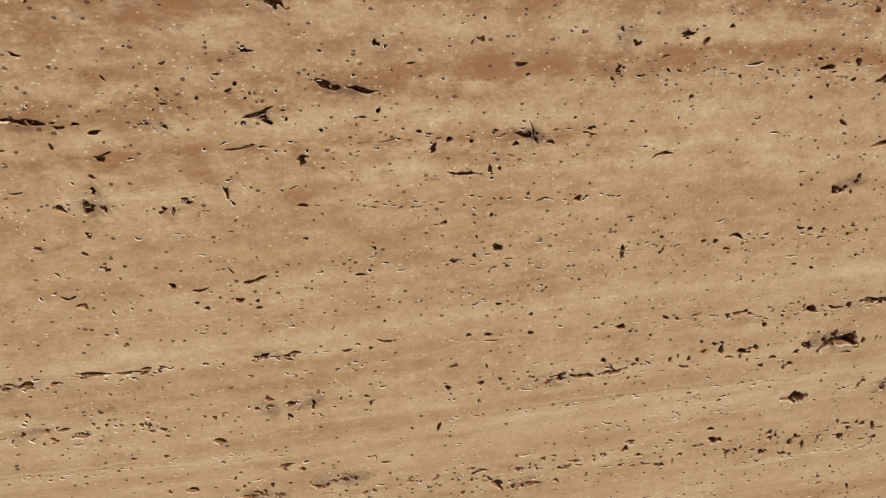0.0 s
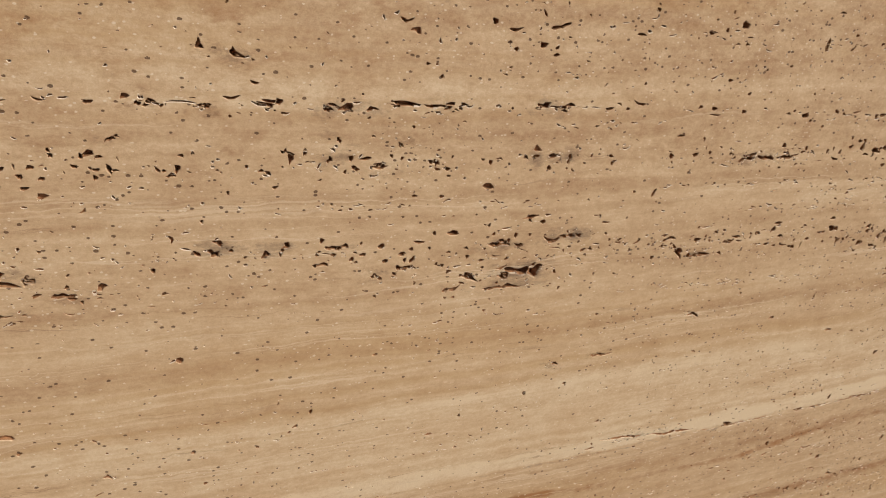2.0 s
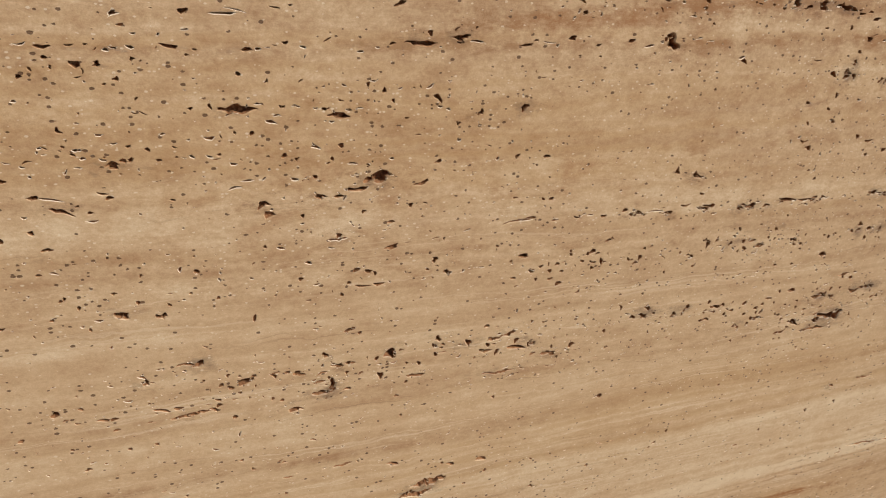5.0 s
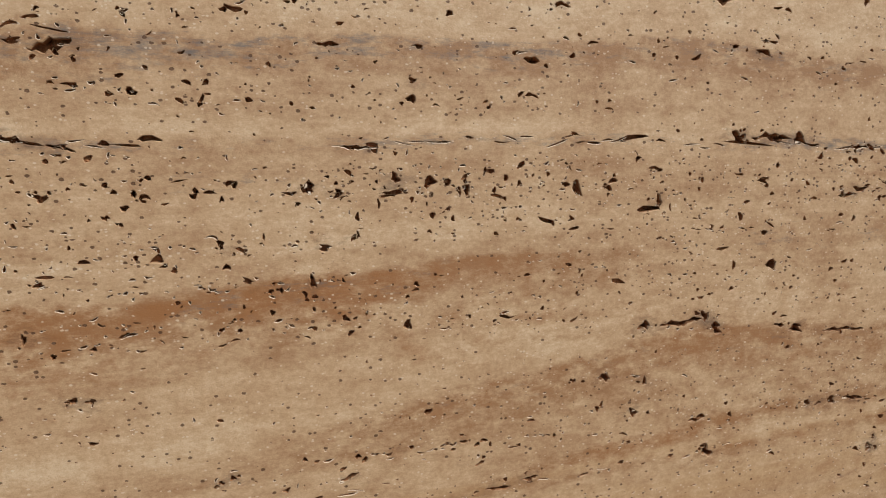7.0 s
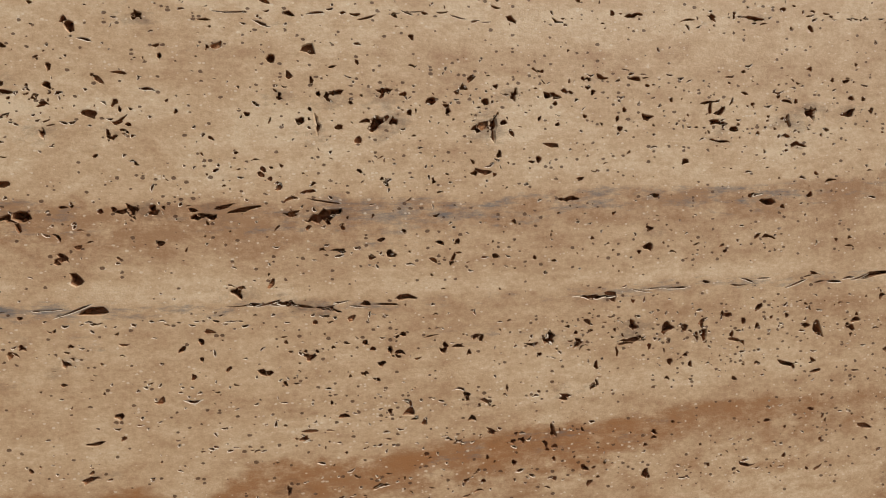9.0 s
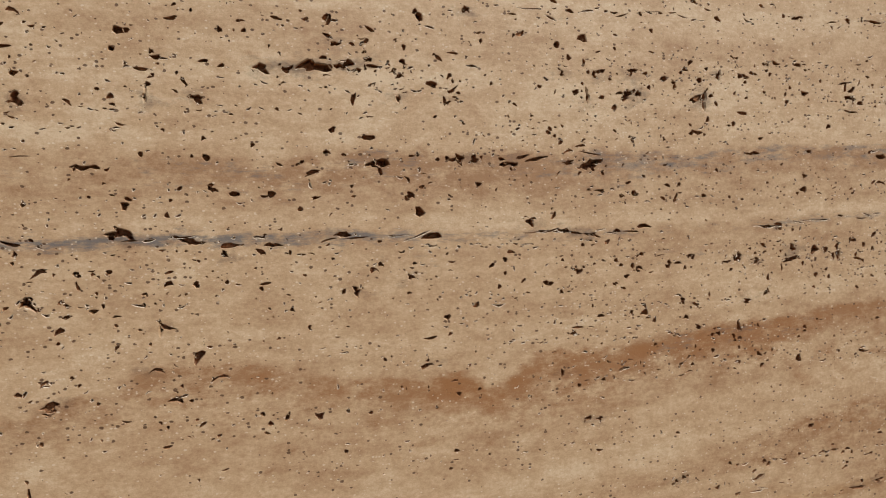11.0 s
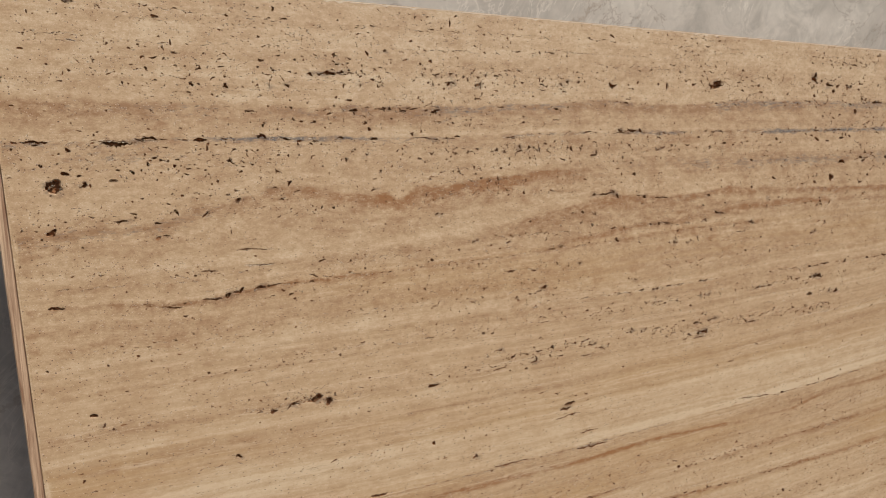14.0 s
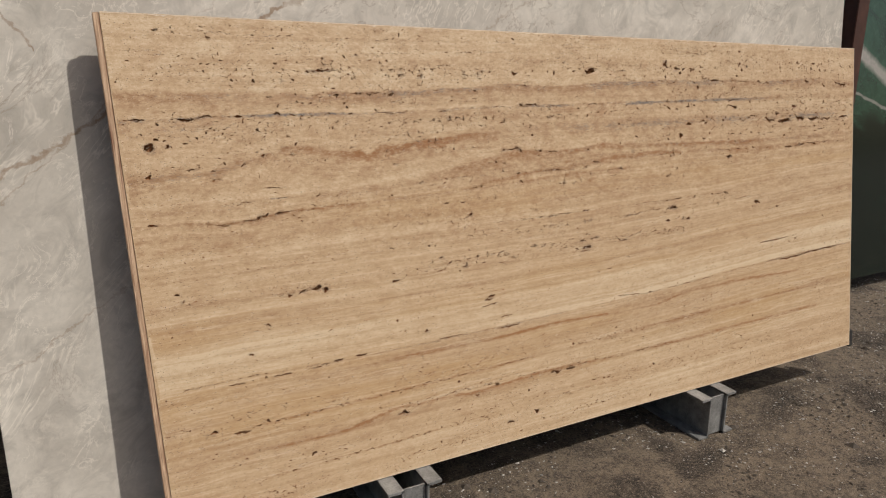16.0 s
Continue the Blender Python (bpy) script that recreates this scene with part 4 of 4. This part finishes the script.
hole(1.061, 0.662, 0.0050, 0.0040, 0); hole(1.500, 0.660, 0.0061, 0.0032, 9); hole(1.507, 0.660, 0.0051, 0.0032, -11)
hole(0.978, 0.660, 0.0050, 0.0032, 0); hole(1.317, 0.659, 0.0091, 0.0030, -6); hole(1.242, 0.659, 0.0070, 0.0040, 0)
hole(1.485, 0.657, 0.0120, 0.0040, 5); hole(1.440, 0.656, 0.0180, 0.0040, 0); hole(1.114, 0.656, 0.0214, 0.0032, 11)
hole(1.274, 0.656, 0.0060, 0.0032, 0); hole(0.864, 0.656, 0.0051, 0.0030, -11); hole(1.086, 0.655, 0.0050, 0.0050, 0)
hole(1.457, 0.654, 0.0061, 0.0030, -9); hole(1.025, 0.654, 0.0110, 0.0051, -5); hole(0.987, 0.650, 0.0071, 0.0030, 8)
hole(1.140, 0.646, 0.0060, 0.0051, 0); hole(0.130, 0.645, 0.0051, 0.0061, -11); hole(1.609, 0.639, 0.0117, 0.0041, -31)
hole(1.632, 0.636, 0.0191, 0.0032, 6); hole(1.019, 0.636, 0.0060, 0.0040, 0); hole(1.347, 0.635, 0.0032, 0.0030, -18)
hole(0.984, 0.634, 0.0060, 0.0071, 0); hole(1.157, 0.634, 0.0120, 0.0030, -5); hole(1.462, 0.632, 0.0190, 0.0058, 0)
hole(1.475, 0.631, 0.0120, 0.0071, -5); hole(1.046, 0.631, 0.0140, 0.0030, -4); hole(0.493, 0.630, 0.0245, 0.0114, 12)
hole(1.421, 0.629, 0.0126, 0.0041, -18); hole(1.449, 0.628, 0.0098, 0.0041, -24); hole(0.977, 0.627, 0.0140, 0.0040, 4)
hole(0.891, 0.625, 0.0272, 0.0020, 6); hole(0.449, 0.625, 0.0194, 0.0063, 12); hole(1.116, 0.623, 0.0260, 0.0020, -2)
hole(1.410, 0.620, 0.0089, 0.0022, 27); hole(0.518, 0.620, 0.0175, 0.0094, 31); hole(0.412, 0.619, 0.0161, 0.0051, 7)
hole(1.451, 0.618, 0.0330, 0.0022, 0); hole(0.958, 0.616, 0.0100, 0.0030, -6); hole(0.736, 0.614, 0.0190, 0.0071, 0)
hole(1.649, 0.574, 0.0110, 0.0032, -5); hole(0.995, 0.554, 0.0141, 0.0020, 8); hole(0.344, 0.546, 0.0100, 0.0070, -6)
hole(2.424, 0.544, 0.1671, 0.0051, 2); hole(1.562, 0.541, 0.0200, 0.0030, -3); hole(1.516, 0.537, 0.0070, 0.0022, 0)
hole(1.069, 0.515, 0.0291, 0.0061, 4); hole(1.059, 0.506, 0.0271, 0.0040, 4); hole(1.076, 0.490, 0.0311, 0.0030, 6)
hole(1.045, 0.487, 0.0190, 0.0020, 3); hole(1.170, 0.485, 0.0050, 0.0030, 0); hole(0.290, 0.470, 0.0122, 0.0061, -9)
hole(2.713, 0.468, 0.2182, 0.0054, 2); hole(2.532, 0.459, 0.1381, 0.0051, 2); hole(1.123, 0.442, 0.0480, 0.0020, 1)
hole(0.829, 0.442, 0.0122, 0.0070, -9); hole(1.614, 0.435, 0.0460, 0.0020, -2); hole(1.675, 0.431, 0.0550, 0.0022, -2)
hole(0.917, 0.408, 0.0800, 0.0030, -1); hole(0.610, 0.407, 0.0350, 0.0051, -2); hole(0.539, 0.404, 0.0280, 0.0060, 0)
hole(1.129, 0.404, 0.0870, 0.0041, 1); hole(0.470, 0.397, 0.0400, 0.0032, 0); hole(0.370, 0.394, 0.0480, 0.0040, -2)
hole(0.244, 0.394, 0.0450, 0.0032, -1); hole(0.318, 0.269, 0.0133, 0.0071, -13); hole(0.170, 0.269, 0.0184, 0.0081, -13)
hole(0.245, 0.252, 0.0461, 0.0050, -4); hole(1.076, 0.215, 0.0133, 0.0080, -13); hole(1.318, 0.208, 0.0470, 0.0081, -2)
hole(1.379, 0.208, 0.0391, 0.0081, -3); hole(0.999, 0.193, 0.0133, 0.0071, -13); hole(0.734, 0.191, 0.0391, 0.0090, -13)
hole(1.230, 0.085, 0.0235, 0.0091, -12); hole(1.125, 0.070, 0.0226, 0.0080, -13)


# patches crowded with pores: middle, half length, half height, how many
CROWDS = (
    (0.97, 1.088, 0.13, 0.013, 110), (0.62, 1.075, 0.16, 0.016, 90), (0.36, 1.078, 0.16, 0.012, 70), (1.36, 1.084, 0.09, 0.010, 70), (0.60, 1.236, 0.05, 0.007, 60), (0.85, 1.222, 0.20, 0.014, 110),
    (1.07, 1.225, 0.10, 0.012, 60), (1.49, 1.228, 0.05, 0.008, 50), (1.90, 1.235, 0.35, 0.014, 110), (2.55, 1.240, 0.35, 0.012, 80), (0.47, 0.632, 0.07, 0.014, 70), (1.02, 0.650, 0.16, 0.015, 100),
    (1.45, 0.634, 0.12, 0.018, 110), (1.30, 0.655, 0.18, 0.010, 70), (1.60, 0.652, 0.15, 0.014, 70), (1.30, 0.716, 0.30, 0.010, 110), (1.65, 0.724, 0.20, 0.008, 70), (1.95, 0.690, 0.14, 0.012, 60),
    (0.85, 1.022, 0.12, 0.014, 60), (0.55, 0.990, 0.14, 0.012, 60), (1.20, 1.078, 0.12, 0.012, 40), (1.75, 1.030, 0.35, 0.016, 90), (2.65, 1.030, 0.22, 0.008, 60), (1.45, 0.215, 0.25, 0.010, 70), (0.80, 0.200, 0.25, 0.014, 90),
)


def outline(rng, u, v, a, b, angle, n):
    """A rounded, lobed outline round (u, v) with half length a and half height b, bent like a comma."""
    c, s = math.cos(radians(angle)), math.sin(radians(angle))
    bend, p2, p3, p5 = rng.uniform(-0.7, 0.7), rng.uniform(0, 6.28), rng.uniform(0, 6.28), rng.uniform(0, 6.28)
    lobes = 0.16 if n < 12 else 0.24
    pts, start = [], rng.uniform(0, 6.28)
    for k in range(n):
        w = start + 2 * math.pi * k / n
        r = 1 + lobes * math.sin(2 * w + p2) + 0.8 * lobes * math.sin(3 * w + p3) + 0.55 * lobes * math.sin(5 * w + p5) + rng.uniform(-0.07, 0.07)
        x, y = math.cos(w) * a * r, math.sin(w) * b * r
        y += bend * b * ((x / a) ** 2 - 0.4) * min(1.5, 0.5 * a / b)
        pts.append((u + x * c - y * s, v + x * s + y * c))
    return pts


def crack_outline(rng, u, v, a, b, angle):
    """A long ragged slit: an uneven spine of uneven width, in places nearly closed."""
    c, s = math.cos(radians(angle)), math.sin(radians(angle))
    n = max(7, min(40, int(a / 0.0010)))
    top, low, mid, wide = [], [], 0.0, 1.0
    for k in range(n + 1):
        f = k / n
        mid = 0.82 * mid + rng.uniform(-0.45, 0.45) * b
        wide = 0.6 * wide + 0.4 * rng.choice((0.35, 0.6, 1.0, 1.3, 1.7))
        w = b * (math.sin(math.pi * (0.05 + 0.9 * f)) ** 0.6) * wide
        x = (2 * f - 1) * a
        for side, y in ((top, mid + w * rng.uniform(0.75, 1.2)), (low, mid - w * rng.uniform(0.75, 1.2))):
            side.append((u + x * c - y * s, v + x * s + y * c))
    return low + top[::-1]


def inside(u, v, edge=0.004):
    left = 0.016 + 0.028 * (1 - v / 1.38)
    right = 2.945 - 0.043 * v / 1.31
    top = 1.380 - 0.070 * u / 2.902
    return left + edge < u < right - edge and edge < v < top - edge


def all_pores():
    """Outlines with depth: first the large ones that can be told apart, then the many small ones of the porous beds."""
    rng = random.Random(7)
    out = []
    for u, v, w, h, angle in HOLES:
        a, b = w * 0.54, h * 0.66 + 0.0002
        if a > 2.6 * b and a > 0.006:
            out.append((crack_outline(rng, u, v, a, b, angle), min(0.014, 0.002 + 2.0 * b), u, v, a, b))
        else:
            out.append((outline(rng, u, v, a, b, angle, 20), min(0.012, 0.0015 + 1.6 * min(a, b)), u, v, a, b))
    # small pores round the large holes
    for u, v, w, h, angle in HOLES:
        a, b = w / 2, h / 2
        for _ in range(int(2 + a * 240)):
            x, y = u + rng.gauss(0, 1.0) * (a + 0.004), v + rng.gauss(0, 1) * (b + 0.0035)
            r = 0.0008 * rng.lognormvariate(0, 0.45)
            out.append((outline(rng, x, y, r * rng.uniform(1, 1.9), r, rng.gauss(0, 35), 8), 0.0026, x, y, r, r))
    # patches where pores crowd
    for u, v, half, rise, count in CROWDS:
        for _ in range(count // 2):
            x, y = u + rng.gauss(0, 0.5) * half, v + rng.gauss(0, 0.5) * rise
            r = 0.00085 * rng.lognormvariate(0, 0.42)
            out.append((outline(rng, x, y, r * rng.uniform(0.8, 1.9), r, rng.gauss(0, 45), 9), 0.0012 + 1.8 * r, x, y, r, r))
    np_rng = np.random.RandomState(9)
    N = 61000
    us, vs = np_rng.rand(N) * 2.93, np_rng.rand(N) * 1.38
    keep = np_rng.rand(N) < porosity(us, vs) * np.where(vs > 0.95, 0.74, 0.78)
    for u, v in zip(us[keep], vs[keep]):
        u, v = float(u), float(v)
        r = 0.00070 * rng.lognormvariate(0, 0.48)
        if v > 0.98:
            r *= 1.2
        if u > 1.8 or v < 0.33:
            r *= 1.25
        kind = rng.random()
        if kind < 0.28:
            a, b, ang = r * rng.uniform(1.6, 2.6), r * 0.75, rng.gauss(0, 14)
        elif kind < 0.42:
            a, b, ang = r * rng.uniform(1.4, 2.2), r * 0.8, rng.uniform(-90, 90)
        else:
            a, b, ang = r * rng.uniform(1.0, 1.5), r * 1.0, rng.gauss(0, 40)
        out.append((outline(rng, u, v, a, b, ang, 8 if a > 0.0013 else 6), (0.0010 + 2.0 * b) * rng.choice((0.6, 1.0, 1.0)), u, v, a, b))
    # seams: rows of slits along beds that can be followed
    for bed, u0, u1, gap, a0, b0, spread in SEAMS:
        u = u0
        while u < u1:
            u += gap * rng.choice((0.5, 0.7, 1.0, 1.4, 3.0)) * rng.uniform(0.6, 1.3)
            if noise.noise((u * 9, gap * 900, 0.5)) < -0.2:
                continue
            a, b = a0 * rng.lognormvariate(0, 0.45), b0 * rng.lognormvariate(0, 0.4)
            y = float(bed(u)) + rng.gauss(0, spread)
            if u > 1.75 or y < 0.34:
                a, b = a * 1.25, b * 1.6
            out.append((outline(rng, u, y, a, b, rng.gauss(0, 9), 9), 0.0014 + 2.2 * b, u, y, a, b))
    # middling pores, crowding where the beds are porous
    us, vs = np_rng.rand(4200) * 2.93, np_rng.rand(4200) * 1.38
    for u, v, p in zip(us, vs, porosity(us, vs)):
        if rng.random() > 0.20 * p * p:
            continue
        b = rng.uniform(0.0010, 0.0019)
        a = b * rng.choice((1.1, 1.4, 1.9, 2.8, 3.6))
        out.append((outline(rng, float(u), float(v), a, b, rng.gauss(0, 16), 12), 0.0015 + 1.7 * b, float(u), float(v), a, b))
    # strings of short slits that follow a seam
    for _ in range(150):
        u, v = rng.uniform(0, 2.8), rng.uniform(0.02, 1.33) if rng.random() < 0.5 else rng.uniform(0.02, 0.90)
        slope, end = rng.gauss(0.03 if v < 0.8 else 0, 0.018), rng.uniform(0.04, 0.30)
        start = u
        while u < start + end:
            u += rng.choice((0.002, 0.003, 0.005, 0.008, 0.02)) * rng.uniform(0.7, 1.4)
            v += slope * 0.006 + rng.gauss(0, 0.0004)
            a = rng.uniform(0.0009, 0.0026)
            b = rng.uniform(0.0005, 0.0011)
            y = v + rng.gauss(0, 0.0017)
            out.append((outline(rng, u, y, a, b, rng.gauss(0, 14), 7), 0.0015 + 2 * b, u, y, a, b))
    return [p for p in out if inside(p[2], p[3], p[4] * 1.3 + 0.003)]


def face_mesh(pores):
    """The honed face as one triangulated sheet with every pore sunk into it: a chipped rim, walls and an uneven floor."""
    from mathutils.geometry import delaunay_2d_cdt
    co = [Vector(c) for c in CORNERS]
    polys, info, inward = [[0, 1, 2, 3]], [None], {}
    for p in pores:
        n, base = len(p[0]), len(co)
        polys.append(list(range(base, base + n)))
        info.append(p)
        for k, q in enumerate(p[0]):
            co.append(Vector(q))
            t = Vector(p[0][(k + 1) % n]) - Vector(p[0][k - 1])
            t.normalize()
            inward[base + k] = Vector((-t.y, t.x)) * p[5]
    # inner points that carry the colour of the beds, closer together where thin seams run
    vs = [0.002]
    while vs[-1] < 1.376:
        thin = any(lo < vs[-1] < hi for lo, hi in ((0.37, 0.42), (0.83, 0.90), (0.94, 0.985), (1.10, 1.13), (1.165, 1.195)))
        vs.append(vs[-1] + (0.0021 if thin else 0.0042))
    for gv in vs:
        for gu in np.arange(0.012, 2.94, 0.011):
            if inside(float(gu), gv, 0.002):
                co.append(Vector((float(gu), gv)))
    vo, eo, fo, ov, oe, of = delaunay_2d_cdt(co, [], polys, 1, 1e-6)
    verts = [(q[0], 0.0, q[1]) for q in vo]
    faces, mats, rim, floor, edges = [], [], {}, {}, {}
    push = [next((inward[k] for k in src if k in inward), Vector((0, 0))) for src in ov]
    rng = random.Random(5)
    for f, src in zip(fo, of):
        hit = [k for k in src if k]
        if not hit:
            faces.append(f)
            mats.append(0)
            continue
        h = hit[0]
        p = info[h]
        for k in f:
            if (h, k) not in floor:
                q, w = vo[k], push[k]
                lip = 0.36 if p[5] < 0.0012 else 0.20
                rim[h, k] = len(verts)
                verts.append((q[0] + lip * w.x, 0.0001 + 0.9 * lip * p[5], q[1] + lip * w.y))
                floor[h, k] = len(verts)
                verts.append((q[0] + 0.22 * w.x, p[1] * rng.uniform(0.7, 1.25), q[1] + 0.22 * w.y))
        faces.append([floor[h, k] for k in f])
        mats.append(1)
        for a, b in zip(f, f[1:] + f[:1]):
            if (h, b, a) in edges:
                del edges[h, b, a]
            else:
                edges[h, a, b] = True
    for h, a, b in edges:
        faces.append([a, b, rim[h, b], rim[h, a]])
        faces.append([rim[h, a], rim[h, b], floor[h, b], floor[h, a]])
        mats += [2 if h % 5 < 3 and info[h][5] < 0.0012 else 0, 1]
    return verts, faces, mats


def worn_arris(a, b, side):
    """The rubbed and chipped edge of the face from a to b: a thin uneven facet that falls away outwards."""
    bm, rng = bmesh.new(), random.Random(int(1000 * (a[0] + b[1])))
    count, last = int(math.dist(a, b) / 0.008), None
    for k in range(count + 1):
        f = k / count
        u, v = a[0] + (b[0] - a[0]) * f, a[1] + (b[1] - a[1]) * f
        w = 0.0016 + 0.0016 * rng.random() + (0.003 if rng.random() < 0.08 else 0)
        pair = (bm.verts.new((u, 0.0012, v)), bm.verts.new((u + side[0] * w * 0.5, -0.0005, v + side[1] * w * 0.5)), bm.verts.new((u + side[0] * w, -0.0003, v + side[1] * w)))
        if last:
            bm.faces.new((last[0], pair[0], pair[1], last[1]))
            bm.faces.new((last[1], pair[1], pair[2], last[2]))
        last = pair
    return bm


def make_travertine():
    thing = tagged(new("travertine_panel"), "beige and brown banded travertine slab with open pores", "stone slab")
    thing.matrix_basis = LEAN
    verts, faces, mats = face_mesh(all_pores())
    me = bpy.data.meshes.new("face")
    me.from_pydata(verts, [], faces)
    arr = np.array(verts)
    for name, values in zip(("bed", "tone", "rust", "grey", "ochre", "porous", "grime"), stone_at(arr[:, 0], arr[:, 2])):
        me.attributes.new(name, "FLOAT", "POINT").data.foreach_set("value", values.astype(np.float32))
    me.materials.append(TRAVERTINE)
    me.materials.append(PORE)
    me.materials.append(RIM)
    me.polygons.foreach_set("material_index", mats)
    me.update()
    face = new("honed_face", me)
    face.parent = thing
    # the sawn body behind the honed face, and the resin sheet on its back
    x = [c for c in CORNERS]
    bm = bmesh.new()
    f0 = [bm.verts.new((u, 0.0, v)) for u, v in x]
    f1 = [bm.verts.new((u, THICK, v)) for u, v in x]
    for a in range(4):
        bm.faces.new((f0[a], f1[a], f1[(a + 1) % 4], f0[(a + 1) % 4]))
    bm.faces.new(f1)
    link("sawn_edge", bm, EDGE, thing, "sawn pinkish stone edge")
    inset = [(u + (0.001 if u < 1 else -0.001), v + (0.001 if v < 1 else -0.001)) for u, v in x]
    link("resin_back", prism(inset, THICK + 0.0003, THICK + 0.003), RESIN, thing, "reddish brown resin backing")
    strip = [(0.028, 0.0), (0.0435, 0.0), (0.0155, 1.379), (0.0, 1.377)]
    link("edge_strip", prism(strip, 0.0015, 0.018, 0.0015), TIMBER, thing, "thin pinkish timber edge strip")
    link("edge_clip", block((2.922, 0.004, 0.545), (2.936, 0.016, 0.572), 0.003), CLIP, thing, "small white plastic edge clip")
    # chipped edges, coloured pale to stand for sun caught along them
    for a, b, side in ((CORNERS[3], CORNERS[2], (0, -1)), (CORNERS[2], CORNERS[1], (-1, 0)), (CORNERS[0], CORNERS[1], (0, 1))):
        link("arris", worn_arris(a, b, side), RIM, thing, "chipped slab edge coloured pale as if sunlit")
    link("corner_pad", block((2.947, 0.002, -0.012), (2.972, 0.05, 0.065), 0.004), DARK, thing, "black rubber corner pad")
    return thing


make_travertine()
